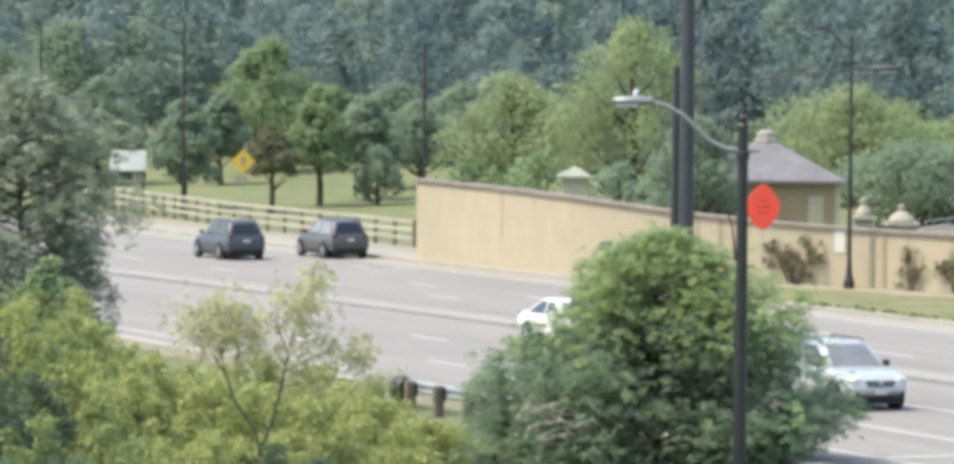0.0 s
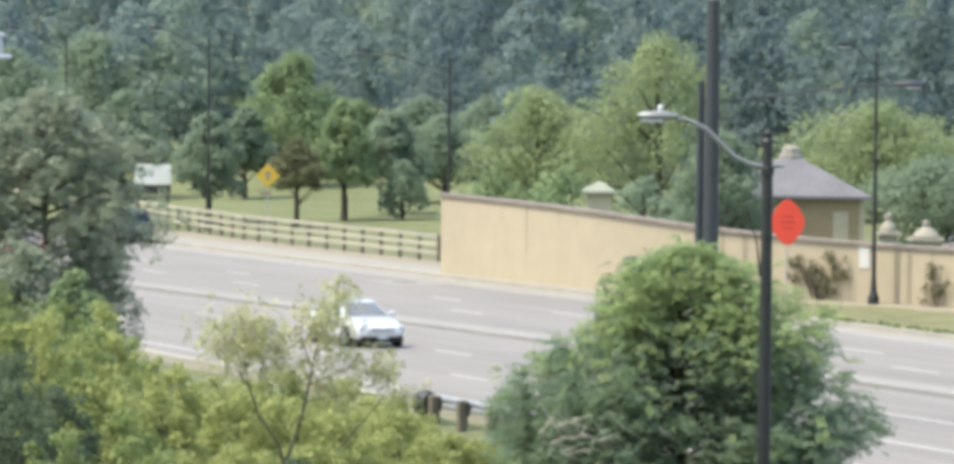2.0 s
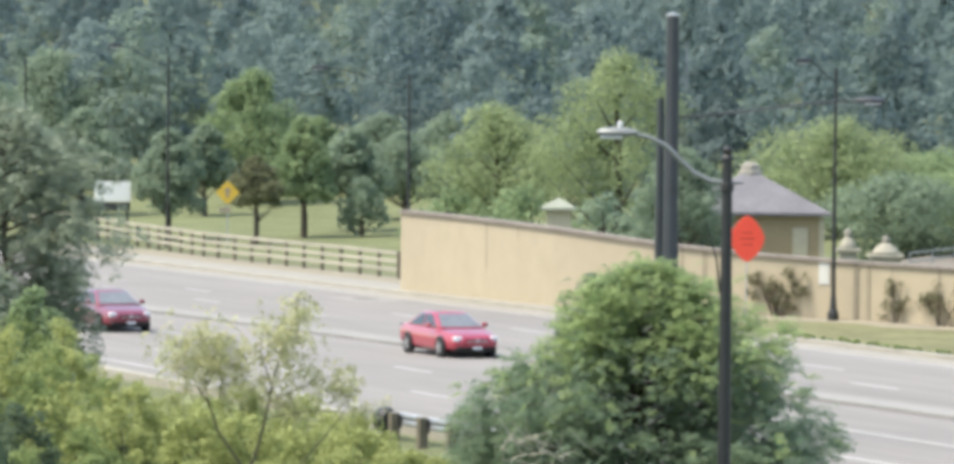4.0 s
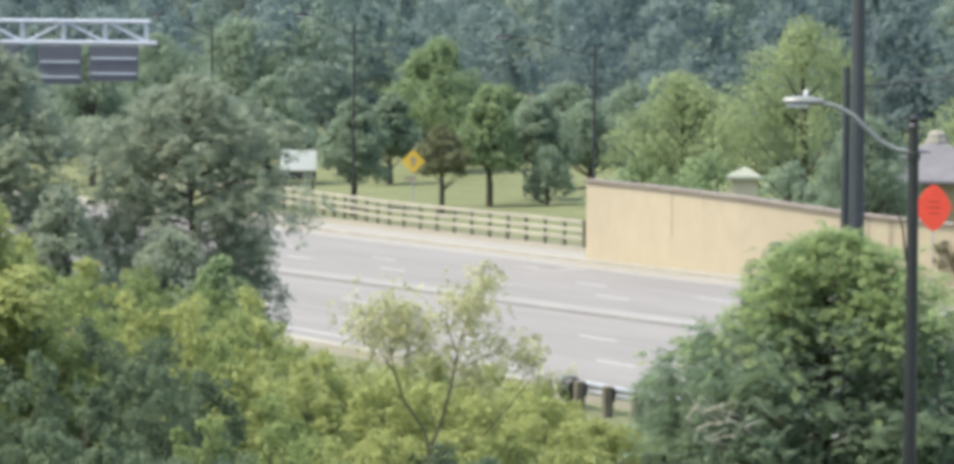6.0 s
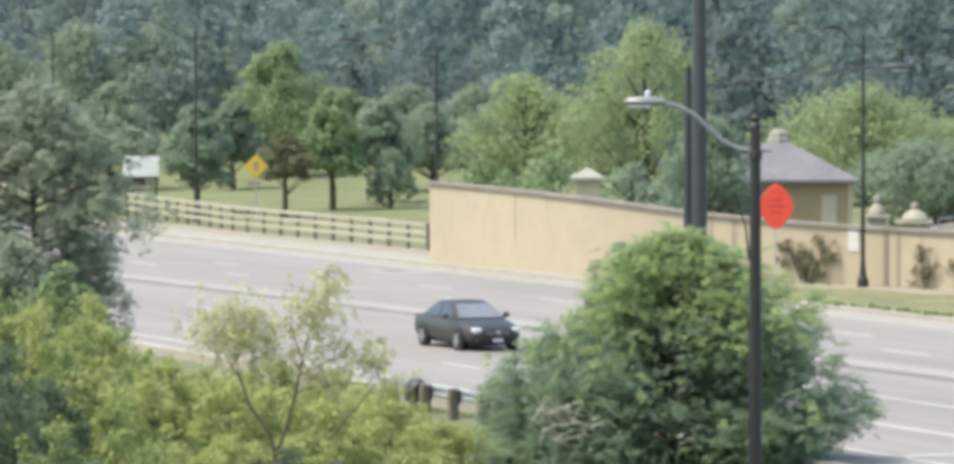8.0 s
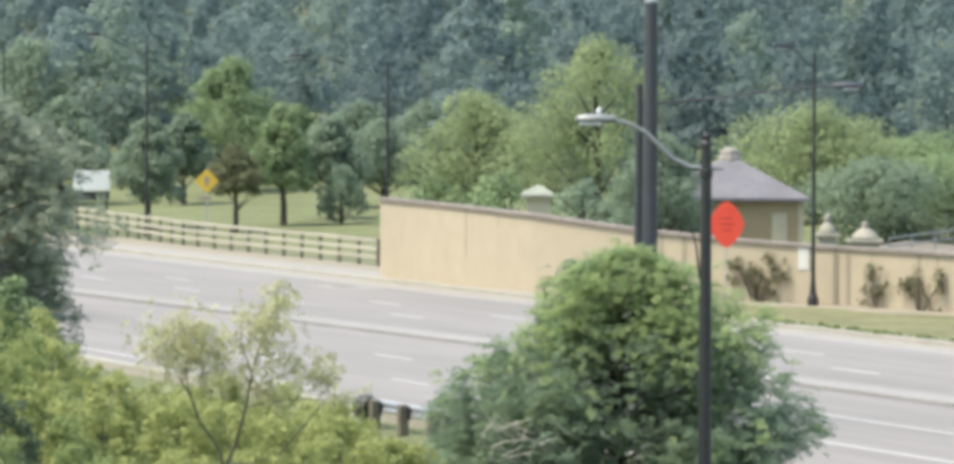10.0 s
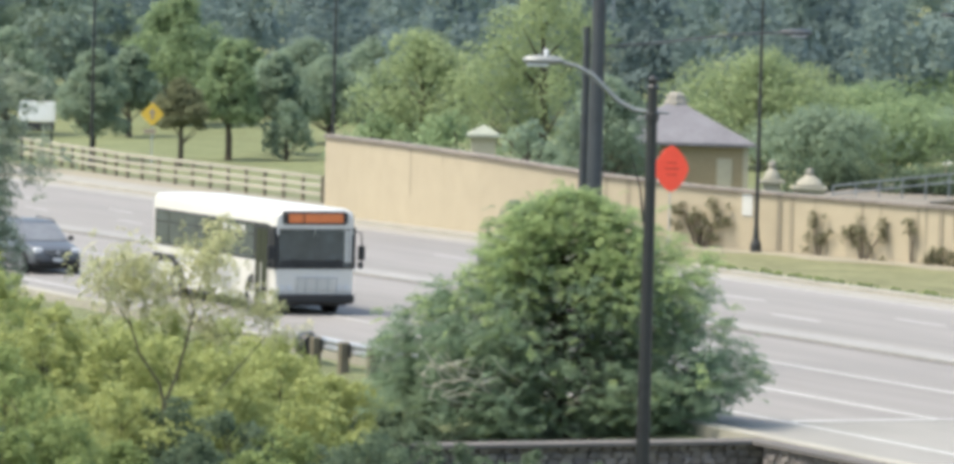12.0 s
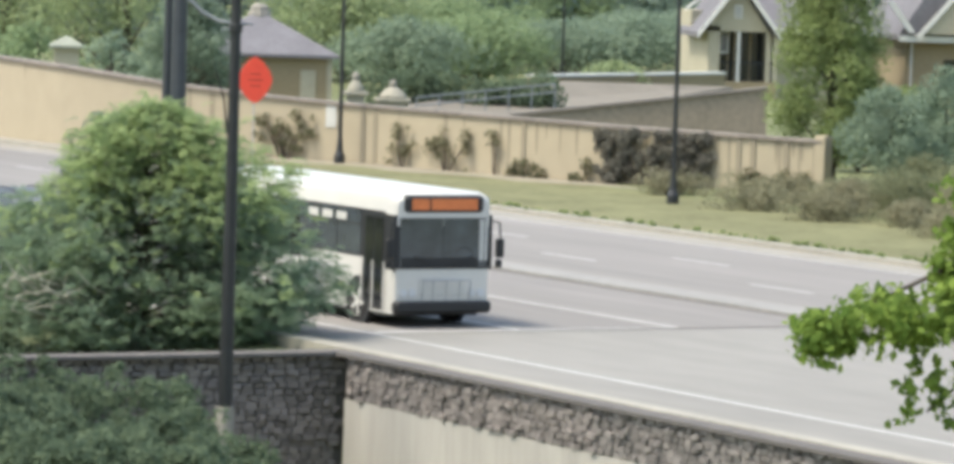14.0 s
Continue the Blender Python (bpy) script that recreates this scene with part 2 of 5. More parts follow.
def strip(s0, s1, n0, n1, z0, z1, bent=False, step=10.0):
    """A slab along the road, following its drift where bent."""
    k = max(1, int((s1 - s0) / step))
    rings = []
    for i in range(k + 1):
        s = s0 + (s1 - s0) * i / k
        b = bend(s) if bent else 0
        rings.append([(s, n0 + b, z0), (s, n1 + b, z0), (s, n1 + b, z1), (s, n0 + b, z1)])
    return Shape().loft(rings)


def build_road():
    road_ob = structure("road", strip(-900, 300, 47.4, 76.6, -0.4, 0.0), ASPHALT, "pale worn asphalt of a wide arterial road", ROAD)
    structure("kerb_far", strip(-900, 300, 76.3, 76.75, -0.2, 0.15), KERB, "pale concrete kerb with gutter", ROAD)
    structure("gutter_far", strip(-900, 300, 74.9, 76.3, -0.2, 0.006), CONCRETE, "pale concrete gutter strip", ROAD)
    structure("kerb_near", strip(-900, 300, 47.0, 47.45, -0.2, 0.13), KERB, "pale concrete kerb along the near edge", ROAD)
    structure("verge_far", strip(-165, 300, 76.75, 96, -0.3, 0.12), GRASS, "dry mown grass verge", ROAD)
    structure("pavement_far", strip(-900, -165.2, 76.75, 79.0, -0.3, 0.14), CONCRETE, "pale concrete pavement by the kerb", ROAD)
    structure("verge_strip", strip(-900, -165.2, 79.0, 81.6, -0.3, 0.125), DRYPATH, "dry dusty strip before the fence", ROAD)
    structure("lawn", strip(-900, -165.2, 81.6, 104, -0.3, 0.11), LAWN, "mown lawn behind a rail fence", ROAD)
    structure("median", strip(-900, 300, 63.0, 64.3, -0.2, 0.08, True), MEDIAN, "low weathered concrete median strip", ROAD)
    for name, n, s0, s1, w in (("edge_line", 50.0, -110, 300, 0.14), ("lane_line", 54.0, -108, -94.9, 0.12), ("lane_line", 58.25, -122, -94.9, 0.12), 
                               ("edge_line", 49.2, -900, -118, 0.13), ("edge_line", 74.7, -900, 300, 0.10)):
        tagged(part(name, strip(s0, s1, n - w / 2, n + w / 2, -0.05, 0.008), PAINT, road_ob))
    # Darker brown-grey strip along the median's near edge.
    part("median_edge_strip", strip(-300, 300, 62.78, 62.98, -0.05, 0.010, True), ROADDARK, road_ob)
    # the bridge deck beyond its joint
    structure("bridge_deck", strip(-94.5, 300, 47.45, 62.6, -0.3, 0.004), DECK, "paler concrete bridge deck of the near lanes", ROAD)
    joint = Shape().add([(-94.62, 50.2, 0.009), (-94.42, 50.2, 0.009), (-94.72, 62.9, 0.009), (-94.98, 62.9, 0.009)], [(0, 1, 2, 3)])
    part("deck_joint", joint, MORTAR, road_ob)
    edge = Shape().add([(-95.0, 50.2, 0.007), (-94.66, 50.2, 0.007), (-94.72, 58.2, 0.007), (-94.95, 58.2, 0.007)], [(0, 1, 2, 3)])
    part("joint_line", edge, PAINT, road_ob)
    dash = strip(-1.5, 1.5, -0.06, 0.06, -0.05, 0.005).mesh("lane_dash", PAINT)
    for n, s0, s1 in ((53.0, -420, -112), (57.15, -420, -122), (67.75, -420, 60), (70.85, -420, 60)):
        s = s0 + (1.4 if n < 60 else 1.2) + (n > 70) * 2.1
        while s < s1:
            if s > -330:
                part("lane_dash", dash, PAINT, road_ob, at=pose(s, n + bend(s) * (0.3 if n < 60 else 0.6), 0))
            s += 11.2
    # a manhole cover and a patch in the far lane
    part("manhole_cover", Shape().tube([(-183.5, 73.2, -0.02), (-183.5, 73.2, 0.009)], 0.62, 16), ROADDARK, road_ob)
    part("asphalt_patch", Shape().box(-185.2, -181.4, 72.0, 74.2, -0.05, 0.005), MEDIAN, road_ob)


# ---- perimeter wall, fence, guardrail, stone walls ----
WALL_A, WALL_B = Vector((-2.68, 209.33, 0)), Vector((27.62, 172.95, 0))
WALL_DIR = (WALL_B - WALL_A).normalized()
WALL_DEPTH = ((0, 203.8), (4.2, 198.0), (8.1, 192.8), (10.3, 190.3), (16, 187.0), (22, 184.3), (28.2, 181.4), (34.5, 176.2), (41.6, 171.2), (46.6, 168.2), (52.3, 165.0))


def between(pairs, u):
    """The value at u on a line of (u, value) pairs."""
    for (a, za), (b, zb) in zip(pairs, pairs[1:]):
        if u <= b:
            return za + (zb - za) * (u - a) / (b - a)
    return pairs[-1][1]


def wall_foot(u):
    """Plan point of the wall's face: it follows the kerb, then bows away from it."""
    p = WALL_A + WALL_DIR * u
    y = sum(between(WALL_DEPTH, min(52.3, max(0.0, u + k))) for k in (-2, -1, 0, 1, 2)) / 5 if 2 < u < 50.3 else between(WALL_DEPTH, u)
    return p * (y / p.y)


def wall_at(u):
    """Axes on the wall's face at u: x along it, y into it."""
    d = wall_foot(min(52.3, u + 0.4)) - wall_foot(max(0.0, u - 0.4))
    return Matrix.Translation(wall_foot(u)) @ pose(0, 0, 0, 0, 0, math.degrees(math.atan2(d.y, d.x)))


def wall_top(u):
    """The height of the wall's top: it steps down in a long slope, then runs level."""
    z = between(((0, 3.28), (4.8, 3.10), (10.3, 2.82), (17, 2.38), (23, 2.14), (28, 2.04), (42, 1.90), (60, 1.86)), u)
    return 9.15 - (9.15 - z) * wall_foot(u).y / (WALL_A + WALL_DIR * u).y


def build_perimeter_wall():
    def ring(u, pts):
        m = wall_at(u)
        return [m @ Vector((0, y, z)) for y, z in pts]
    us = [52.3 * i / 40 for i in range(41)]
    w = structure("wall_perimeter", Shape().loft([ring(u, [(0, -0.6), (0.4, -0.6), (0.4, wall_top(u)), (0, wall_top(u))]) for u in us]), STUCCO, "long cream stucco boundary wall with a sloping stone coping")
    for u0, u1 in zip(us, us[1:]):
        part("coping_stone", Shape().loft([ring(u, [(-0.10, wall_top(u)), (0.5, wall_top(u)), (0.5, wall_top(u) + 0.1), (0.46, wall_top(u) + 0.14), (-0.06, wall_top(u) + 0.14), (-0.10, wall_top(u) + 0.1)]) for u in (u0 + 0.015, u1 - 0.015)]), COPING, w)
    for u in (28.6, 29.3, 37.4, 47.0, 48.3, 49.0, 50.6, 52.0):
        part("pilaster", Shape().box(-0.12, 0.12, -0.05, 0.02, -0.5, wall_top(u) - 0.004, None, 0.02), STAINED, w, at=wall_at(u))
    part("notice_plate", Shape().box(-0.25, 0.25, -0.05, -0.01, 1.45, 2.35, None, 0.01), INTERIOR, w, "blank pale notice plate", at=wall_at(26.8))
    # dark runs of rain water below the coping
    r = random.Random(41)
    runs = [r.uniform(26.5, 44) for _ in range(16)] + [r.uniform(47, 52) for _ in range(9)] + [r.uniform(3, 26) for _ in range(5)]
    for u in runs:
        top, low, half = wall_top(u) - 0.01, r.uniform(0.15, 0.8) * wall_top(u), r.uniform(0.03, 0.10)
        part("rain_stain", Shape().prism([(-half, top), (-half * 0.6, low + 0.2), (0, low), (half * 0.7, low + 0.3), (half, top)], -0.004, 0.002), STAINED, w, at=wall_at(u))
    # dry earth and a worn path along the wall's foot
    foot = [ring(u, [(-0.02, 0.10), (-0.02, 0.16), (-1.7 - 0.4 * math.sin(u), 0.145), (-1.9 - 0.4 * math.sin(u), 0.08)]) for u in us[16:]]
    structure("path", Shape().loft(foot), DRYPATH, "dry pale worn path along the wall's foot")
    part("end_pier", Shape().box(-0.22, 0.22, -0.08, 0.48, -0.5, wall_top(52.2) + 0.28, None, 0.03), STUCCO, w, at=wall_at(52.2))


def build_fence():
    f = thing("rail_fence", "weathered cream three-rail fence on dark posts", "fence", ROAD)
    post = Shape().box(-0.10, 0.10, -0.07, 0.07, -0.2, 1.24, None, 0.02).mesh("post", FENCEPOST)
    rail = Shape().box(-1.2, 1.2, -0.12, -0.075, -0.085, 0.085, None, 0.01).mesh("rail", FENCE)
    s0 = -199.5
    rng = random.Random(4)
    for i in range(46):
        s = s0 - 2.4 * i
        n = 81.2 + max(0.0, (-225 - s)) * 0.10
        part("post", post, FENCEPOST, f, at=pose(s, n, 0.11))
        if i:
            n1 = 81.2 + max(0.0, (-225 - s - 2.4)) * 0.10
            turn = math.degrees(math.atan2(n1 - n, 2.4))
            for z in (0.42, 0.80, 1.18):
                part("rail", rail, FENCE, f, at=pose(s + 1.2, (n + n1) / 2, 0.11 + z + rng.uniform(-0.015, 0.015), 0, rng.uniform(-0.4, 0.4), turn))


def build_guardrail():
    g = thing("guardrail", "short galvanised guardrail with a dark end block", "guardrail", ROAD)
    wave = [(0, -0.16), (-0.05, -0.12), (-0.05, -0.06), (0, 0), (-0.05, 0.06), (-0.05, 0.12), (0, 0.16), (0.02, 0.16), (0.02, -0.16)]
    part("rail", Shape().loft([[(s, 46.1 + y, 0.42 + z) for y, z in wave] for s in (-113.6, -104.0)]), GALV, g)
    for s in (-113.0, -111.1, -109.2, -107.0, -105.0):
        part("post", Shape().box(s - 0.11, s + 0.11, 45.78, 46.04, -0.6, 0.60, None, 0.03), FENCEPOST, g)
        part("blockout", Shape().box(s - 0.16, s + 0.16, 45.98, 46.06, 0.2, 0.56, None, 0.02), TRIMBLACK, g)
    part("end_block", Shape().loft([[(-114.1 + q * 0.1, 46.02 + w * math.cos(a), 0.33 + w * 1.1 * math.sin(a)) for a in [k * math.tau / 10 for k in range(10)]] for q, w in ((-1.5, 0.12), (-1, 0.27), (1, 0.31), (4, 0.31), (5, 0.22))]), BLACK, g, "dark rounded end block")


def build_stone_walls():
    rng = random.Random(2)
    # along the road: pale concrete below, a band of rough stone above
    w = structure("wall_retaining", strip(-89.4, -20, 46.62, 47.0, -5.0, -0.88), PLASTER, "streaked pale concrete retaining wall with rough stone band", ROAD)
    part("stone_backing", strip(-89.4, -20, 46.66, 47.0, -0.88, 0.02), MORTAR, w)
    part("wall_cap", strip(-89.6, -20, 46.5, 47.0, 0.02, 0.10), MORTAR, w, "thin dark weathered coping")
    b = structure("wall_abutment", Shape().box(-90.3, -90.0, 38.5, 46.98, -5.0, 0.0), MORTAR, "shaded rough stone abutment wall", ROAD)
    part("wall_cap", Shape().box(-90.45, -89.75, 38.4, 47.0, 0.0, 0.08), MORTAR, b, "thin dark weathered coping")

    def stone(w_, h_, d_):
        g = Shape()
        f = [rng.uniform(0.7, 0.95) for _ in range(4)]
        hw, hh = w_ / 2, h_ / 2
        g.loft([[(-hw, 0, -hh), (hw, 0, -hh), (hw, 0, hh), (-hw, 0, hh)],
                [(-hw * f[0], -d_ * rng.uniform(0.6, 1), -hh * f[1]), (hw * f[1], -d_ * rng.uniform(0.6, 1), -hh * f[2]), (hw * f[2], -d_ * rng.uniform(0.6, 1), hh * f[3]), (-hw * f[3], -d_ * rng.uniform(0.6, 1), hh * f[0])]])
        return g
    shapes = [stone(rng.uniform(0.12, 0.30), rng.uniform(0.11, 0.17), rng.uniform(0.04, 0.14)) for _ in range(14)]
    meshes = [g.mesh("stone", STONE) for g in shapes]
    count, rest = 0, Shape()
    for row in range(7):
        s, z = -89.35 + rng.uniform(0, 0.2), -0.81 + row * 0.13
        while s < -40:
            k = rng.randrange(14)
            w_ = max(v[0] for v in shapes[k].v) * 2
            at = pose(s + w_ / 2, 46.66, z + rng.uniform(-0.02, 0.02), 0, rng.uniform(-14, 14), 0)
            if s < -79 and count < 300:
                part("stone", meshes[k], STONE, w, at=at)
                count += 1
            else:
                rest.add([at @ Vector(v) for v in shapes[k].v], shapes[k].f)
            s += w_ + rng.uniform(-0.01, 0.03)
    tagged(part("far_stones", rest, STONE_STUFF, w), kind="stuff")
    count, rest = 0, Shape()
    for row in range(32):
        n, z = 38.5 + rng.uniform(0, 0.3), -0.07 - row * 0.14
        while n < 46.7:
            k = rng.randrange(14)
            w_ = max(v[0] for v in shapes[k].v) * 2
            at = pose(-90.0, n + w_ / 2, z, 0, 0, 90) @ pose(0, 0, rng.uniform(-0.02, 0.02), 0, rng.uniform(-14, 14), 0)
            if row < 12 and n > 43 and count < 200:
                part("stone", meshes[k], STONE, b, at=at)
                count += 1
            else:
                rest.add([at @ Vector(v) for v in shapes[k].v], shapes[k].f)
            n += w_ + 0.02
    tagged(part("lower_stones", rest, STONE_STUFF, b), kind="stuff")


# ---- plants ----
def leaf_cloud(seed, clumps, count, size, spread=0.85, droop=0.0, narrow=0.5, loose=0.55):
    """Leaves as small folded blades on the skins of clumps (x, y, z, radius, squash)."""
    r = np.random.default_rng(seed)
    c = np.array(clumps, float)
    pick = r.choice(len(c), count, p=c[:, 3] ** 2 / (c[:, 3] ** 2).sum())
    c = c[pick]
    d = r.normal(size=(count, 3))
    d[:, 2] = d[:, 2] + 0.35
    d /= np.linalg.norm(d, axis=1, keepdims=True)
    reach = spread + (1.12 - spread) * r.random(count) ** 0.7 - 0.45 * (r.random(count) < 0.25) * r.random(count)
    p = c[:, :3] + d * (c[:, 3] * reach)[:, None] * np.stack([np.ones(count), np.ones(count), c[:, 4]], 1)
    nrm = d * 0.7 + r.normal(size=(count, 3)) * loose + (0, 0, 0.35)
    nrm /= np.linalg.norm(nrm, axis=1, keepdims=True)
    along = np.cross(nrm, r.normal(size=(count, 3)))
    along[:, 2] -= droop
    along /= np.linalg.norm(along, axis=1, keepdims=True)
    side = np.cross(along, nrm)
    k = size * r.uniform(0.6, 1.35, count)[:, None]
    v = np.stack([p - along * k * 0.5, p + side * k * narrow * 0.5 - nrm * k * 0.06, p + along * k * 0.6 - nrm * k * 0.1, p - side * k * narrow * 0.5 - nrm * k * 0.06], 1)
    return v.reshape(-1, 3)


def leaf_mesh(name, v, material):
    me = bpy.data.meshes.new(name)
    n = len(v) // 4
    me.vertices.add(len(v)), me.loops.add(len(v)), me.polygons.add(n)
    me.vertices.foreach_set("co", np.ascontiguousarray(v, np.float32).ravel())
    me.loops.foreach_set("vertex_index", np.arange(len(v), dtype=np.int32))
    me.polygons.foreach_set("loop_start", np.arange(0, len(v), 4, dtype=np.int32))
    me.update(calc_edges=True)
    me.materials.append(material)
    return me


def crown_clumps(seed, wide, z0, z1, count, fill=0.30, shape=0.6, squash=0.8):
    """Clumps in an uneven crown between two heights; shape says where it is widest."""
    r = random.Random(seed)
    out = []
    for i in range(count):
        f = (i + r.random()) / count
        span = math.sin(math.pi * min(1, max(0.0, f * 0.86 + 0.12)) ** (shape or 1)) ** 0.7
        if shape == 0:
            span = (1 - f ** 4) ** 0.5
        a, q = r.random() * math.tau, math.sqrt(r.random()) * wide * span * (1 - fill * 0.5)
        rad = wide * fill * r.uniform(0.6, 1.25) * (0.65 + 0.35 * span)
        out.append((q * math.cos(a), q * math.sin(a), z0 + rad * 0.7 + (z1 - z0 - rad * 1.3) * f, rad, squash))
    return out


def limbs(clumps, z0, radius, seed, bark_share=0.7):
    """A tapered trunk with limbs that reach into the clumps."""
    r = random.Random(seed)
    g = Shape()
    top = max(c[2] for c in clumps)
    zs = [0, 0.25, 0.5, 0.75, 1.0]
    trunk = [(r.uniform(-1, 1) * radius * 1.2 * f, r.uniform(-1, 1) * radius * 1.2 * f, -0.3 + (top * 0.92 + 0.3) * f) for f in zs]
    g.tube(trunk, [radius * (1.25, 1, 0.75, 0.5, 0.15)[i] for i in range(5)], 7)
    for x, y, z, rad, _ in clumps:
        if r.random() > bark_share:
            continue
        zb = max(z0 * 0.6, z - math.hypot(x, y) * 0.8 - rad * 0.4)
        f = min(0.95, (zb + 0.3) / (top * 0.92 + 0.3))
        tx, ty = trunk[int(f * 4)][:2]
        g.tube([(tx, ty, zb), ((tx + x) / 2, (ty + y) / 2, (zb + z) / 2 - rad * 0.1), (x, y, z)], [radius * 0.38, radius * 0.22, radius * 0.06], 5)
    return g


def boughs(seed, levels, count, sprays, rise=0.5, deep=0.8, radius=0.1, lift=0.35, ragged=0.3):
    """A trunk with boughs that fill an outline of (height, reach to -x, reach to +x); returns the wood and the feet and directions of the sprays."""
    r = random.Random(seed)
    wood, feet, ways = Shape(), [], []
    lo, hi = levels[0][0], levels[-1][0]
    wood.tube([(0, 0, -0.3), (radius * 0.6, 0, hi * 0.4), (-radius, radius, hi * 0.75), (0, 0, hi * 0.96)], [radius * 1.3, radius, radius * 0.6, radius * 0.15], 7)
    for i in range(count):
        z = lo + (hi - lo) * ((i + r.random()) / count) ** 0.9
        a = i * 2.39996 + r.uniform(-0.5, 0.5)
        c, s = math.cos(a), math.sin(a)
        reach = between([(q[0], q[2 if c > 0 else 1]) for q in levels], z)
        reach *= (1 - ragged + ragged * 1.35 * r.random())
        tip = Vector((math.copysign(abs(c) ** 0.6, c) * reach, s * reach * deep, z))
        up = rise * math.hypot(tip.x, tip.y) * r.uniform(0.5, 1.2)
        root = Vector((0, 0, max(0.1, z - up)))
        mid = (root + tip) / 2 + Vector((0, 0, up * 0.12))
        wood.tube([root, mid, tip], [radius * 0.36, radius * 0.2, radius * 0.05], 5)
        n = max(3, int(sprays / count * (0.35 + reach / 2.6)))
        for k in range(n):
            f = 0.22 + 0.80 * r.random() ** 0.75
            p = (root * (1 - f) ** 2 + mid * 2 * f * (1 - f) + tip * f * f)
            w = 0.10 + 0.26 * math.sin(math.pi * min(1, f)) * reach
            turn = a + r.uniform(-1.25, 1.25)
            p += Vector((r.gauss(0, w * 0.55), r.gauss(0, w * 0.55), r.gauss(0, 0.10 + 0.05 * reach)))
            feet.append(tuple(p))
            ways.append((math.cos(turn), math.sin(turn), lift + r.uniform(-0.35, 0.45)))
    return wood, np.array(feet), np.array(ways)


def spray_leaves(seed, feet, ways, length, pairs=6, droop=0.5, slim=0.30, leaf=0.34):
    """Feathery sprays: leaflets in pairs along a stalk that arches over."""
    r = np.random.default_rng(seed)
    n = len(feet)
    d = ways / np.linalg.norm(ways, axis=1, keepdims=True)
    size = length * r.uniform(0.6, 1.3, n)
    side = np.cross(d, (0, 0, 1.0))
    side /= np.linalg.norm(side, axis=1, keepdims=True) + 1e-9
    roll = r.normal(0, 0.85, n)[:, None]
    side = side * np.cos(roll) + np.cross(d, side) * np.sin(roll)
    sag = droop * r.uniform(0.4, 1.4, n)
    got = []
    for i in range(pairs):
        f = (i + 0.7) / pairs
        at = feet + d * (size * f)[:, None]
        at[:, 2] -= sag * size * f * f
        ahead = d.copy()
        ahead[:, 2] -= 2 * sag * f
        ahead /= np.linalg.norm(ahead, axis=1, keepdims=True)
        for s in (-1, 1):
            out = side * s * 0.85 + ahead * 0.6 + r.normal(size=(n, 3)) * 0.16
            out[:, 2] -= 0.15
            out /= np.linalg.norm(out, axis=1, keepdims=True)
            k = (size * leaf * (1.1 - 0.5 * f) * r.uniform(0.7, 1.3, n))[:, None]
            flat = ahead + r.normal(size=(n, 3)) * 0.25
            flat -= out * (flat * out).sum(1, keepdims=True)
            flat /= np.linalg.norm(flat, axis=1, keepdims=True)
            got.append(np.stack([at, at + out * k * 0.5 + flat * k * slim, at + out * k, at + out * k * 0.5 - flat * k * slim], 1))
    return np.concatenate(got).reshape(-1, 3)


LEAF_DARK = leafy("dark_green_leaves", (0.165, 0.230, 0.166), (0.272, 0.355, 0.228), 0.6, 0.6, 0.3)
# Distance haze is mixed into this bluish grey-green leaf colour.
LEAF_HAZED = leafy("hazed_grey_green_leaves", (0.170, 0.228, 0.168), (0.285, 0.355, 0.250), 0.35, 0.5, 0.35)
# Haze over the hill is painted in: all three leaf colours paled and blued.
LEAF_FAR = leafy("hazed_hill_wood_leaves", (0.150, 0.203, 0.196), (0.228, 0.292, 0.272), 0.05, 0.6, 0.15)
LEAF_FARLIGHT = leafy("light_hazed_hill_leaves", (0.178, 0.235, 0.200), (0.262, 0.330, 0.268), 0.08, 0.6, 0.15)
LEAF_FARDARK = leafy("dark_hazed_hill_leaves", (0.122, 0.168, 0.173), (0.182, 0.238, 0.240), 0.08, 0.6, 0.15)
LEAF_MID = leafy("mid_green_leaves", (0.170, 0.235, 0.130), (0.300, 0.380, 0.205), 0.6, 0.5, 0.35)
LEAF_LIGHT = leafy("light_green_leaves", (0.205, 0.260, 0.135), (0.365, 0.430, 0.235), 0.5, 0.5, 0.35)
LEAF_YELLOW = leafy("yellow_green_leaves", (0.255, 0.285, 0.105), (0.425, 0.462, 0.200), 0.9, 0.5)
LEAF_GREY = leafy("pale_grey_green_leaves", (0.235, 0.278, 0.215), (0.330, 0.375, 0.280), 0.5, 0.55, 0.3)
LEAF_TAN = leafy("dry_straw_scrub", (0.17, 0.165, 0.105), (0.29, 0.275, 0.18), 0.8, 0.4)
LEAF_OLIVE = leafy("olive_bronze_leaves", (0.130, 0.145, 0.085), (0.235, 0.245, 0.145), 0.6, 0.5)
LEAF_WEED = leafy("weedy_green_leaves", (0.160, 0.205, 0.085), (0.300, 0.365, 0.150), 0.6, 0.5)
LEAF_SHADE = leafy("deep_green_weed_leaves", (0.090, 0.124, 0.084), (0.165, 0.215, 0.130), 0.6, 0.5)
# Pale olive, whitened in colour for leaves lit from behind.
LEAF_PALE = leafy("backlit_pale_olive_leaves", (0.32, 0.325, 0.175), (0.50, 0.50, 0.285), 1.2, 0.45)
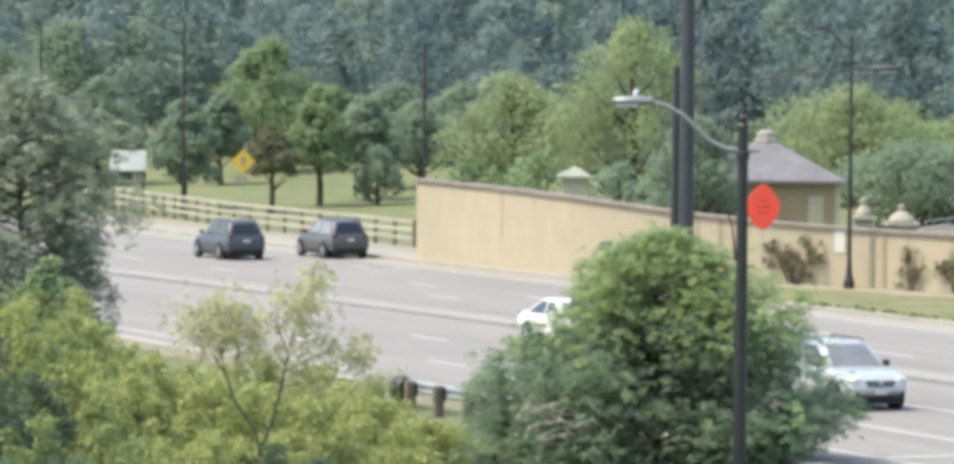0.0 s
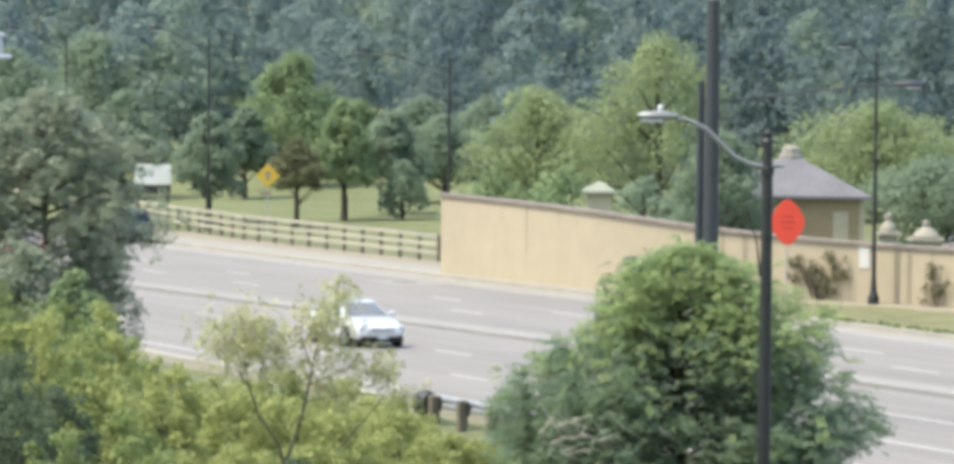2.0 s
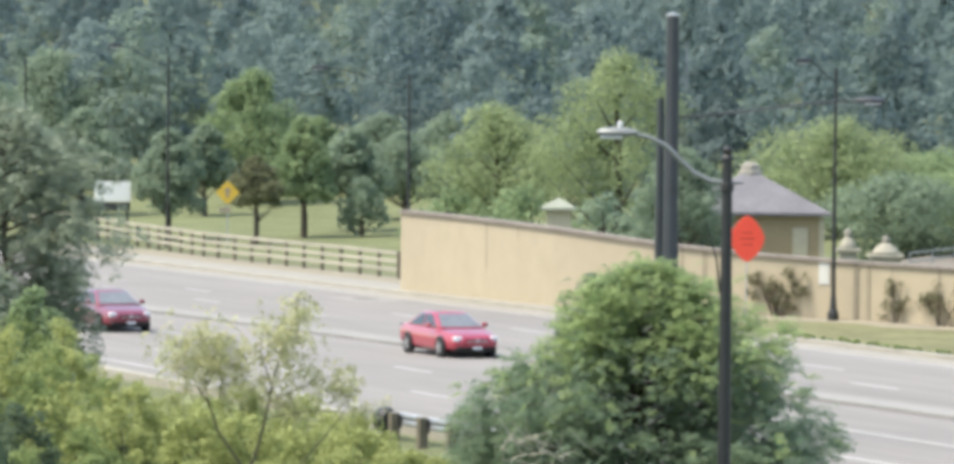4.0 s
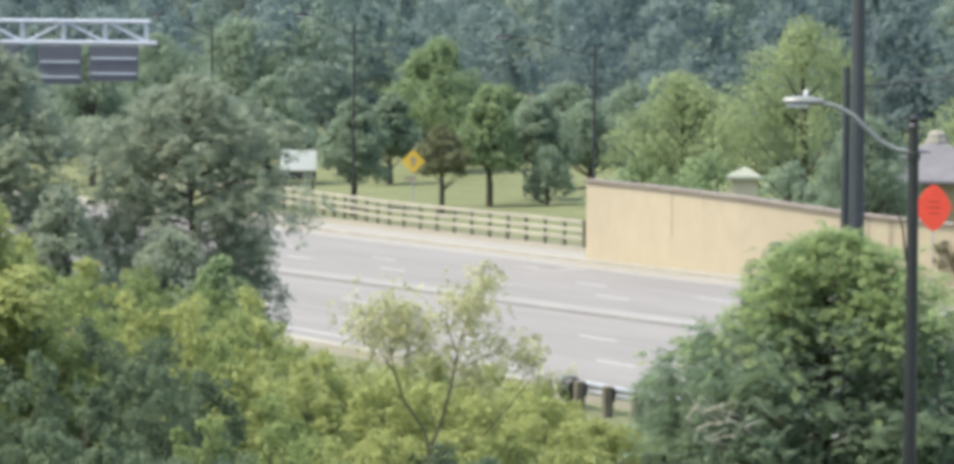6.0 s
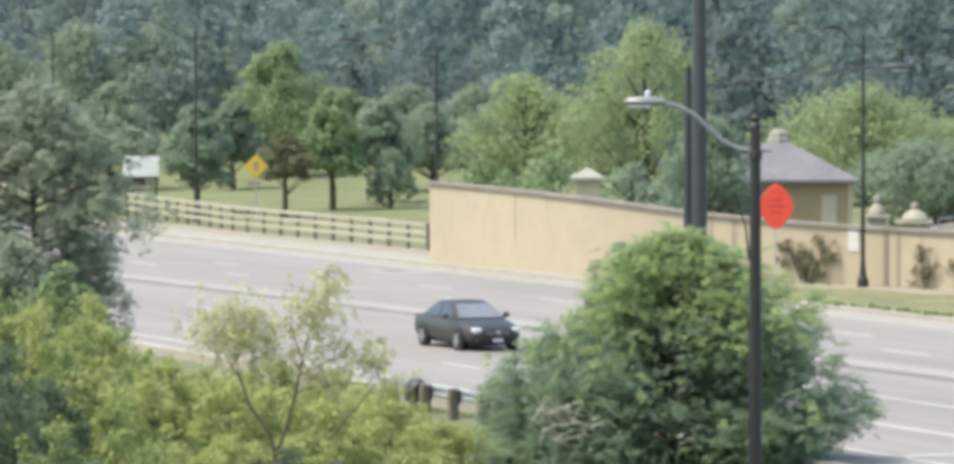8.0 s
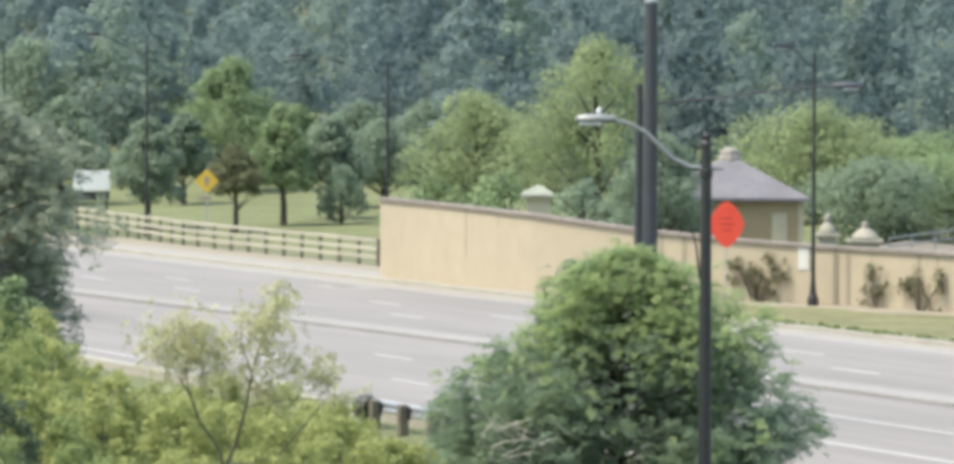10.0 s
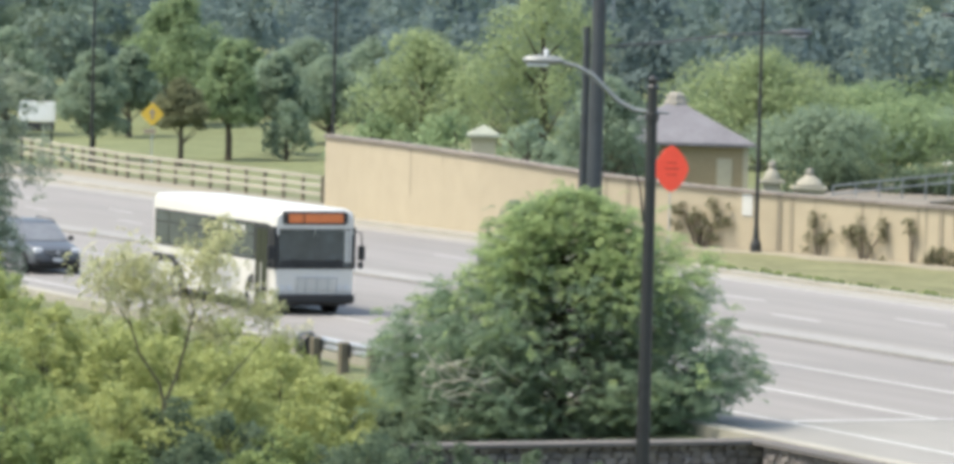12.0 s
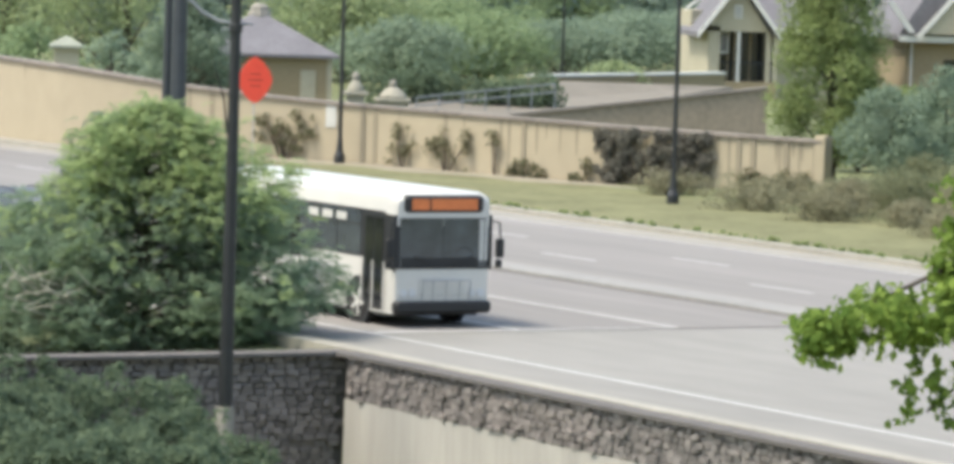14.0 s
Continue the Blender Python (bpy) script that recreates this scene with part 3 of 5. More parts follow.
LEAF_CREEPER = leafy("grey_brown_creeper_leaves", (0.125, 0.118, 0.102), (0.205, 0.200, 0.165), 0.9, 0.4)
LEAF_BRONZE = leafy("bronze_green_leaves", (0.115, 0.118, 0.075), (0.215, 0.205, 0.125), 0.6, 0.4)


def tree(label, x, y, top, wide, leaves, size, material, seed, z0=None, clumps=26, fill=0.34, shape=0.6, group="", radius=None, name="tree", base=None, squash=0.85, spread=0.6, loose=0.55):
    gz = ground_z(x, y) if base is None else base
    tall = top - gz
    low = tall * 0.22 if z0 is None else z0
    ob = thing(name, label, name.replace("_", " "), pose(x, y, gz, 0, 0, seed * 47 % 360), group)
    cl = crown_clumps(seed, wide, low, tall, clumps, fill, shape, squash)
    part("trunk", limbs(cl, low, radius or 0.02 * tall + 0.05, seed, 0.3 if leaves > 5000 else 0.5), BARK, ob)
    part("crown", leaf_mesh("crown", leaf_cloud(seed, cl, leaves, size, spread, loose=loose), material), material, ob)
    return ob


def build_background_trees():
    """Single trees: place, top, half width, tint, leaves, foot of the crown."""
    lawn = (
        ("dark narrow tree beside the fence", -16.2, 262, 6.3, 2.1, LEAF_HAZED, 5200, None),
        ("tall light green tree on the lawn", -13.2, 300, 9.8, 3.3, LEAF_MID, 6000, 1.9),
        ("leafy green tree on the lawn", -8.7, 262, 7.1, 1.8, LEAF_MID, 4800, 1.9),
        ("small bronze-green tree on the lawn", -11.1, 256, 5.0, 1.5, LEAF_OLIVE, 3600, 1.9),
        ("broad green tree on the lawn", -6.2, 268, 6.4, 2.1, LEAF_HAZED, 4800, 1.9),
        ("broad green tree by the wall", -3.4, 280, 6.1, 2.9, LEAF_HAZED, 5200, None),
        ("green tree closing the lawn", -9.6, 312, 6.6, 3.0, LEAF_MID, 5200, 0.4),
        ("dark green tree closing the lawn", -5.4, 308, 6.9, 3.2, LEAF_HAZED, 5200, 0.3),
        ("dark green tree closing the lawn", -0.6, 304, 7.2, 3.4, LEAF_HAZED, 5200, 0.3),
        ("slim dark tree on the lawn", -15.6, 288, 6.4, 1.7, LEAF_HAZED, 3600, 1.6),
        ("dark tree behind the road sign", -27.7, 320, 11.0, 4.1, LEAF_HAZED, 5600, None),
        ("dark tree behind the road sign", -24.0, 335, 10.9, 4.1, LEAF_HAZED, 5600, None),
        ("dark tree behind the road sign", -30.9, 300, 9.9, 3.7, LEAF_HAZED, 5600, None),
        ("dark tree beside the gantry", -34.0, 290, 9.2, 3.0, LEAF_HAZED, 4800, None),
        ("hazed grey-green tree over the road sign", -23.2, 290, 7.3, 2.6, LEAF_HAZED, 4400, None),
        ("shaggy hazed grey-green tree behind the lawn", -19.2, 330, 8.7, 3.0, LEAF_HAZED, 4800, None),
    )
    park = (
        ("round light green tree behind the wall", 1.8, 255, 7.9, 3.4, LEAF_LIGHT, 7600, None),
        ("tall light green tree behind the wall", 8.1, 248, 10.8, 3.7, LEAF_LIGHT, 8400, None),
        ("dark green tree beside the gatehouse", 9.7, 211, 6.3, 2.1, LEAF_HAZED, 7400, None),
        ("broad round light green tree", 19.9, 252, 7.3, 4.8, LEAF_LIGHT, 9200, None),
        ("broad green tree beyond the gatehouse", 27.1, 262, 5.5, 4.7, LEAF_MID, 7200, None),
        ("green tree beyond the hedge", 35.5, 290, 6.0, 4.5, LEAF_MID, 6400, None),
        ("green tree beyond the hedge", 43.6, 310, 6.4, 4.4, LEAF_HAZED, 6000, None),
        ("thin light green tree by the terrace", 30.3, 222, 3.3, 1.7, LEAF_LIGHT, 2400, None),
        ("dense green tree beyond the gatehouse", 22.0, 240, 4.7, 3.4, LEAF_HAZED, 5200, 0.1),
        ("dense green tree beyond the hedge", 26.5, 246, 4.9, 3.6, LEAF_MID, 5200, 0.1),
        ("dense green tree beyond the hedge", 31.3, 250, 4.6, 3.8, LEAF_HAZED, 5200, 0.1),
        ("dense green tree beyond the terrace", 35.9, 254, 5.1, 3.9, LEAF_HAZED, 5200, 0.1),
        ("dense green tree beside the house", 41.2, 262, 5.5, 3.7, LEAF_HAZED, 5200, 0.1),
        ("dense green tree beside the house", 46.2, 270, 6.4, 4.2, LEAF_HAZED, 5200, 0.1),
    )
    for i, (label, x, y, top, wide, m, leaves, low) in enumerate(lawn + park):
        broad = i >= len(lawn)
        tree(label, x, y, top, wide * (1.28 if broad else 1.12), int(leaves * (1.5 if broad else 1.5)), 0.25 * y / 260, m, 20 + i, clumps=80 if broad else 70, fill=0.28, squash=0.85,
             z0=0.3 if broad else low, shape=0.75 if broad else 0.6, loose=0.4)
    shrubs = (
        (-5.5, 262, 3.8, 1.9, LEAF_HAZED),
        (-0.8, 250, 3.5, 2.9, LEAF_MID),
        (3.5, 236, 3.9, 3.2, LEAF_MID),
        (6.7, 225, 3.8, 2.6, LEAF_HAZED),
    )
    for i, (x, y, top, wide, m) in enumerate(shrubs):
        tree("low dark shrub behind the wall", x, y, top, wide, 900, 0.34, m, 60 + i, z0=0.2, clumps=12, name="shrub")


def build_far_woods():
    """The wooded hill: hundreds of crowns in three masses."""
    kinds = []
    for k in range(6):
        tall = (10, 11, 9, 13, 10.5, 12.5)[k]
        cl = crown_clumps(100 + k, (3.4, 3.9, 3.0, 2.7, 3.7, 2.4)[k], -0.5, tall, 30, 0.36, (0.6, 0.6, 0.7, 1.0, 0.6, 1.1)[k], 0.75)
        kinds.append(leaf_cloud(200 + k, cl, 1150, 0.55, 0.95, loose=0.22))
    masses = (("far_woods", "dense woods covering the hill, hazed grey-green", LEAF_FAR), ("far_lighter_woods", "lighter green trees among the hill woods", LEAF_FARLIGHT), ("far_darker_woods", "dark trees among the hill woods, hazed blue-green", LEAF_FARDARK))
    for share, (name, label, m) in enumerate(masses):
        got = []
        rr = random.Random(11)
        for row in range(-2, 13):
            y = 322 + row * 15
            x = -0.17 * y - 12 if row >= 0 else 0.01 * y
            while x < 0.30 * y + 12:
                px, py, k, a, sc = x + rr.uniform(-2.5, 2.5), y + rr.uniform(-6, 6), rr.randrange(6), rr.random() * math.tau, rr.uniform(0.7, 1.2)
                pick = rr.random()
                if share == (1 if pick < 0.16 else 2 if pick < 0.50 else 0):
                    c, s = math.cos(a) * sc, math.sin(a) * sc
                    v = kinds[k]
                    got.append(np.stack([v[:, 0] * c - v[:, 1] * s + px, v[:, 0] * s + v[:, 1] * c + py, v[:, 2] * sc + ground_z(px, py) - 0.5], 1))
                x += 5.4
        ob = new(name, leaf_mesh(name, np.concatenate(got), m))
        tagged(ob, label, "woods", kind="stuff")


def build_near_plants():
    # the big dark tree on the near kerb: its reach to either side by height
    t = thing("big_tree", "large dark green bushy tree with feathery leaves beside the road", "tree", pose(4.05, 105.5, -0.1))
    r = random.Random(31)
    levels = ((-0.1, 4.0, 2.9), (0.4, 4.4, 4.1), (1.0, 4.6, 4.4), (1.5, 4.6, 4.0), (2.0, 4.2, 3.6), (2.6, 3.2, 3.5), (3.1, 2.3, 3.6), (3.5, 2.0, 3.2), (3.9, 1.8, 2.6), (4.3, 1.8, 2.1), (4.7, 1.3, 1.5), (5.0, 0.4, 0.6), (5.15, 0.1, 0.2))
    wood, feet, ways = boughs(7, levels, 200, 9000, rise=0.45, deep=0.6, radius=0.09, ragged=0.3)
    # Sun on the crown put into colour: higher sprays mostly take lighter leaves.
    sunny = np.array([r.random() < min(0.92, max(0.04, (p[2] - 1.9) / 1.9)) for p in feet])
    part("trunk", wood, BARK, t)
    # Added pale twigs stand in for road glimpsed through the crown.
    for k in range(26):
        x, z = r.uniform(-3.2, -1.2), r.uniform(0.6, 1.4)
        tip = (x + r.uniform(-0.5, 0.6), -2.7 + r.uniform(-0.35, 0.3), z + r.uniform(0.2, 0.6))
        part("gap_twig", Shape().tube([(x * 0.6, -1.2, z - 0.3), (x, -2.4, z + 0.1), tip], [0.03, 0.02, 0.008], 5), GAPTWIG, t, "pale twig standing in for a gap to the road")
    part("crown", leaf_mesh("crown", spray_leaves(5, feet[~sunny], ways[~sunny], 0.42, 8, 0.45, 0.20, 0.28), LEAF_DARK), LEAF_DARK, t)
    part("upper_crown", leaf_mesh("upper_crown", spray_leaves(15, feet[sunny], ways[sunny], 0.42, 8, 0.45, 0.20, 0.28), LEAF_SUNTINT), LEAF_SUNTINT, t, "upper leaves coloured lighter as if sunlit")
    # the thin sapling: two stems that fork low, tufts of leaves towards their ends
    gz = ground_z(-3.96, 87)
    s = thing("sapling", "thin pale olive sapling with forked stem and sparse leaves", "sapling", pose(-3.96, 87, gz))
    r = random.Random(8)
    b0 = 1.71 - gz
    part("trunk", Shape().tube([(0.03, 0, -0.1), (0.0, 0, b0 * 0.6), (0, 0, b0)], [0.06, 0.055, 0.05], 6), TWIG, s)
    stems = (((0, 0), (-0.08, 0.39), (-0.47, 0.95), (-0.67, 1.56), (-0.75, 2.3), (-0.7, 2.8)), ((0, 0), (0.2, 0.5), (0.37, 1.11), (0.54, 2.0), (0.78, 2.7), (1.03, 3.5)),
             ((0.03, 0.11), (0.4, 0.16), (0.76, 0.22), (0.93, 0.45)), ((-0.62, 1.4), (-0.95, 1.9), (-1.15, 2.4), (-1.3, 2.55)), ((-0.7, 1.8), (-0.4, 2.3), (-0.15, 2.6)),
             ((0.5, 1.8), (0.3, 2.4), (0.35, 3.0)), ((0.45, 1.5), (1.0, 1.75), (1.5, 1.95), (1.95, 2.05)), ((0.4, 1.2), (1.2, 1.35), (1.9, 1.35), (2.35, 1.5)), ((1.0, 0.3), (1.5, 0.9), (1.9, 1.4), (1.95, 1.95)))
    for k, pts in enumerate(stems):
        y, n = r.uniform(-0.3, 0.3), len(pts) - 1
        w = 0.040 if k < 2 else 0.018
        part("stem", Shape().tube([(x, y * i / n, b0 + z) for i, (x, z) in enumerate(pts)], [w * (1 - 0.85 * i / n) for i in range(n + 1)], 6), TWIG, s)
    feet, ways = [], []
    for x, z, rx, rz, n in ((-0.78, 2.42, 0.62, 0.55, 330), (-0.15, 2.35, 0.4, 0.4, 60), (0.72, 2.75, 0.45, 0.42, 170), (0.98, 3.25, 0.2, 0.32, 50), (0.2, 1.85, 0.6, 0.25, 70), (1.2, 1.95, 0.65, 0.3, 90), (1.9, 1.85, 0.3, 0.35, 45), (2.25, 1.45, 0.3, 0.15, 24), (0.75, 1.5, 0.4, 0.25, 50), (-1.3, 2.3, 0.25, 0.35, 30)):
        for _ in range(n):
            feet.append((x + r.gauss(0, rx * 0.55), r.gauss(0, 0.35), b0 + z + r.gauss(0, rz * 0.55)))
            a = r.random() * math.tau
            ways.append((math.cos(a), math.sin(a), r.uniform(-0.9, 0.5)))
    part("crown", leaf_mesh("crown", spray_leaves(9, np.array(feet), np.array(ways), 0.24, 4, 0.7, 0.24, 0.45), LEAF_PALE), LEAF_PALE, s)
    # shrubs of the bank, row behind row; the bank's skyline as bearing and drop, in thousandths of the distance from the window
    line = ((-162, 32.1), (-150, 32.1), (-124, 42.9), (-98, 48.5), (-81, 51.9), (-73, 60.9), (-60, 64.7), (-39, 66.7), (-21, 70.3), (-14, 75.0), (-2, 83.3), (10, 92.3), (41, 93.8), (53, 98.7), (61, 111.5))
    words = {LEAF_YELLOW: "yellow-green", LEAF_WEED: "mid-green", LEAF_SHADE: "dark green"}
    count = 0
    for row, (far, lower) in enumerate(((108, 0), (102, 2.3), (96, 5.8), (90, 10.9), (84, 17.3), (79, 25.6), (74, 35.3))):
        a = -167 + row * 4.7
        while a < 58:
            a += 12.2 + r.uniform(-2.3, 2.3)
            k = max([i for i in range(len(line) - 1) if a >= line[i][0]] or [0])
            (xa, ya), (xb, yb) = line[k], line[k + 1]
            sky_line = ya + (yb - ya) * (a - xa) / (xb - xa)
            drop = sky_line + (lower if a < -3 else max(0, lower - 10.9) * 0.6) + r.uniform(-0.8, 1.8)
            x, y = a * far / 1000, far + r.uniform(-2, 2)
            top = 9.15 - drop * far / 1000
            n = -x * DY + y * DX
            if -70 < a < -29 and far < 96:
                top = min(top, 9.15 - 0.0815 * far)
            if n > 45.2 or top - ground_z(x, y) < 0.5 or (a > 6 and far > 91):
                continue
            # Lower on the bank, shrubs take the darker leaf colours more often.
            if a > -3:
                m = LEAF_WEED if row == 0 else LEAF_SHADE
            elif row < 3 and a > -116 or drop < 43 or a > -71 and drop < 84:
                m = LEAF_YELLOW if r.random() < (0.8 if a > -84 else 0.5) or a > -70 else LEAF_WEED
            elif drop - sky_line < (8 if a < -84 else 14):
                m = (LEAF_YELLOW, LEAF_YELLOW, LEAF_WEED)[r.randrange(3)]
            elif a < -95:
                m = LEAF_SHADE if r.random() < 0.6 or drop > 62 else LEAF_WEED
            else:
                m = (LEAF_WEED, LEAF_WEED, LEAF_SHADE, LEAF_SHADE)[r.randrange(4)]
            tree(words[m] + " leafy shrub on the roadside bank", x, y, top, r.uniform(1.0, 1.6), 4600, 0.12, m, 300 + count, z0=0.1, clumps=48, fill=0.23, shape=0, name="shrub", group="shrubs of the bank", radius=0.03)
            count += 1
    tree("vine-covered bright green shrub", -12.3, 85, 6.5, 2.0, 5600, 0.24, LEAF_YELLOW, 77, z0=2.4, clumps=52, fill=0.30, name="shrub", radius=0.06)
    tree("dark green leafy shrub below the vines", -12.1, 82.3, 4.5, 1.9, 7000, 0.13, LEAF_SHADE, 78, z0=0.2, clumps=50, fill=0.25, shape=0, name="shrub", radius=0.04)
    # tall trees on the bank
    for x, y, seed, levels in ((-12.1, 126, 81, ((1.0, 2.6, 1.6), (2.0, 2.8, 2.3), (2.4, 2.8, 3.1), (3.0, 2.8, 2.5), (3.7, 3.0, 1.9), (4.3, 3.2, 2.2), (4.8, 3.2, 3.1), (5.5, 3.1, 2.7), (6.3, 2.8, 2.6), (7.0, 2.3, 2.4), (7.6, 1.4, 1.7), (8.0, 0.5, 0.7), (8.3, 0.1, 0.2))),
                               (-17.8, 125, 82, ((1.0, 3.0, 2.2), (3.5, 3.2, 2.4), (5.0, 3.1, 2.5), (6.5, 2.7, 2.3), (7.8, 2.0, 1.7), (8.6, 1.1, 1.0), (9.3, 0.2, 0.2))),
                               (-23.0, 131, 88, ((1.0, 3.0, 2.6), (4.0, 3.2, 2.8), (6.5, 2.8, 2.5), (8.5, 1.8, 1.6), (10.2, 0.2, 0.2)))):
        gz = ground_z(x, y)
        t = thing("tree", "tall dark grey-green tree on the bank", "tree", pose(x, y, gz))
        wood, feet, ways = boughs(seed, [(z - gz, a, b) for z, a, b in levels], 120, 4300, rise=0.35, deep=0.7, radius=0.10, lift=0.2, ragged=0.45)
        part("trunk", wood, BARK, t)
        part("crown", leaf_mesh("crown", spray_leaves(seed, feet, ways, 0.46, 6, 0.4, 0.2, 0.36), LEAF_GREY), LEAF_GREY, t)
    tree("tall dark tree on the bank", -26.8, 140, 12.0, 3.2, 12000, 0.28, LEAF_HAZED, 83, z0=2, clumps=44, fill=0.28)
    tree("dense grey-green tree on the bank", -14.9, 121, 5.6, 1.9, 9000, 0.18, LEAF_GREY, 85, z0=0.3, clumps=60, fill=0.28)
    tree("dense mid-green tree on the bank", -20.6, 116, 6.4, 2.4, 9000, 0.2, LEAF_MID, 86, z0=0.3, clumps=60, fill=0.28)
    tree("dense dark undergrowth below the tall tree", -12.2, 122, 4.4, 2.2, 9000, 0.17, LEAF_GREY, 87, z0=0.2, clumps=60, fill=0.28, name="shrub")
    tree("leafy green tree on the bank", -10.6, 118, 3.9, 1.3, 4200, 0.17, LEAF_MID, 84, z0=0.6, clumps=36, fill=0.30)
    # far verge by the end of the wall
    tree("dense green young tree by the wall's end", 31.1, 169.5, 9.6, 2.2, 30000, 0.15, LEAF_WEED, 90, z0=0.8, clumps=110, fill=0.34, squash=1.0, shape=0.8, spread=0.5)
    tree("grey-green round shrub on the verge", 32.0, 163, 4.3, 2.0, 7600, 0.16, LEAF_HAZED, 91, z0=0.6, clumps=26, name="shrub")
    tree("grey-green round shrub on the verge", 34.6, 166, 4.9, 2.4, 7600, 0.16, LEAF_HAZED, 92, z0=0.6, clumps=26, name="shrub")
    tree("grey-green shrub behind the wall's end", 33.6, 177, 3.2, 1.9, 3600, 0.2, LEAF_GREY, 120, z0=0.2, clumps=30, name="shrub")
    tree("grey-green shrub behind the wall's end", 36.6, 182, 3.6, 2.2, 3600, 0.2, LEAF_WEED, 121, z0=0.2, clumps=30, name="shrub")
    for i, (x, y, top, w, m) in enumerate(((29.2, 155, 1.3, 1.2, LEAF_TAN), (31.0, 154, 1.8, 1.6, LEAF_OLIVE), (32.6, 152, 1.4, 1.4, LEAF_TAN), (27.6, 161, 1.0, 1.4, LEAF_TAN), (34.0, 156, 2.2, 1.7, LEAF_OLIVE), (30.2, 150, 0.8, 1.1, LEAF_TAN), (26.2, 157, 0.7, 1.5, LEAF_TAN), (28.0, 152, 0.75, 1.4, LEAF_TAN), (24.8, 165, 0.6, 1.2, LEAF_TAN), (31.8, 147, 0.9, 1.5, LEAF_TAN), (33.8, 149, 1.3, 1.6, LEAF_OLIVE), (29.8, 158, 1.0, 1.5, LEAF_OLIVE), (31.6, 157, 1.5, 1.5, LEAF_OLIVE), (30.6, 145, 0.7, 1.5, LEAF_TAN), (32.9, 160, 2.0, 1.6, LEAF_OLIVE))):
        tree("scrubby olive shrub on the grass verge", x, y, top, w * 1.25, 2600, 0.12, m, 93 + i, z0=0.05, clumps=18, name="shrub", radius=0.04)


def build_kerb_weeds():
    """Grass and weeds that lean over the far kerb in uneven tufts."""
    r = random.Random(61)
    cl, s = [], -152.0
    while s < -104:
        s += r.uniform(0.15, 1.4)
        for _ in range(r.randrange(1, 5)):
            cl.append((s + r.uniform(-0.3, 0.3), 76.8 + r.gauss(0, 0.14), 0.16 + r.uniform(0, 0.05), r.uniform(0.05, 0.13), 0.7))
    ob = new("kerb_weeds", leaf_mesh("kerb_weeds", leaf_cloud(62, cl, 5200, 0.10, 0.5), LEAF_WEED))
    ob.matrix_basis = ROAD
    tagged(ob, "green weeds and grass tufts along the kerb", "weeds", kind="stuff")


def build_overhanging_branch():
    """A broad-leaved tree close to the camera, of which one bough hangs into view."""
    t = thing("maple_tree", "bright green broad-leaved tree with a low bough", "tree", pose(14.0, 44, ground_z(14, 44)))
    g, cl = Shape(), []
    gz = ground_z(14, 44)
    g.tube([(0, 0, -0.2), (0.05, 0, 4), (0, 0.1, 9)], [0.22, 0.18, 0.1], 8)
    r = random.Random(5)
    for sx, sz, ex, ez in ((0, 8.4, -5.9, 5.55), (0, 9.0, -4.9, 4.75), (0, 9.6, -4.6, 6.4)):
        pts = [(sx, 0, sz), ((sx + ex) / 2, 0.2, (sz + ez - gz) / 2 + 0.5), (ex, 0, ez - gz)]
        g.tube(pts, [0.07, 0.045, 0.012], 6)
    for i in range(70):
        a, f = r.random(), r.random()
        x = -6.0 + 2.6 * f
        zc = 5.45 + (x + 6.0) * 0.1 + r.uniform(-0.28, 0.42) * (0.35 + f)
        cl.append((x, r.uniform(-0.5, 0.5), zc - gz, r.uniform(0.16, 0.32), 0.7))
    for i in range(26):
        cl.append((-5.0 + r.uniform(-0.22, 0.5), r.uniform(-0.3, 0.3), 4.6 + r.random() * 0.7 - gz, r.uniform(0.07, 0.13), 0.8))
    for i in range(60):
        f = r.random()
        cl.append((-4.75 + 1.6 * f * r.random() - 0.1 * f, r.uniform(-0.5, 0.5), 5.6 + 1.3 * f - gz, r.uniform(0.12, 0.22), 0.8))
    part("trunk", g, BARK, t)
    part("crown", leaf_mesh("crown", leaf_cloud(6, cl, 7000, 0.10, 0.4, 0.5, 0.75), LEAF_LEAFGREEN), LEAF_LEAFGREEN, t)


GAPTWIG = mat("pale_gap_twig_colour", (0.40, 0.385, 0.32), 0.9, vary=0.2)
# Lighter copy of the big tree's leaves, with the sun painted in.
LEAF_SUNTINT = leafy("sun_tinted_green_leaves", (0.230, 0.305, 0.152), (0.375, 0.460, 0.215), 0.8, 0.55, 0.3)
LEAF_LEAFGREEN = leafy("fresh_green_leaves", (0.09, 0.155, 0.032), (0.25, 0.34, 0.08), 2.5, 0.5)


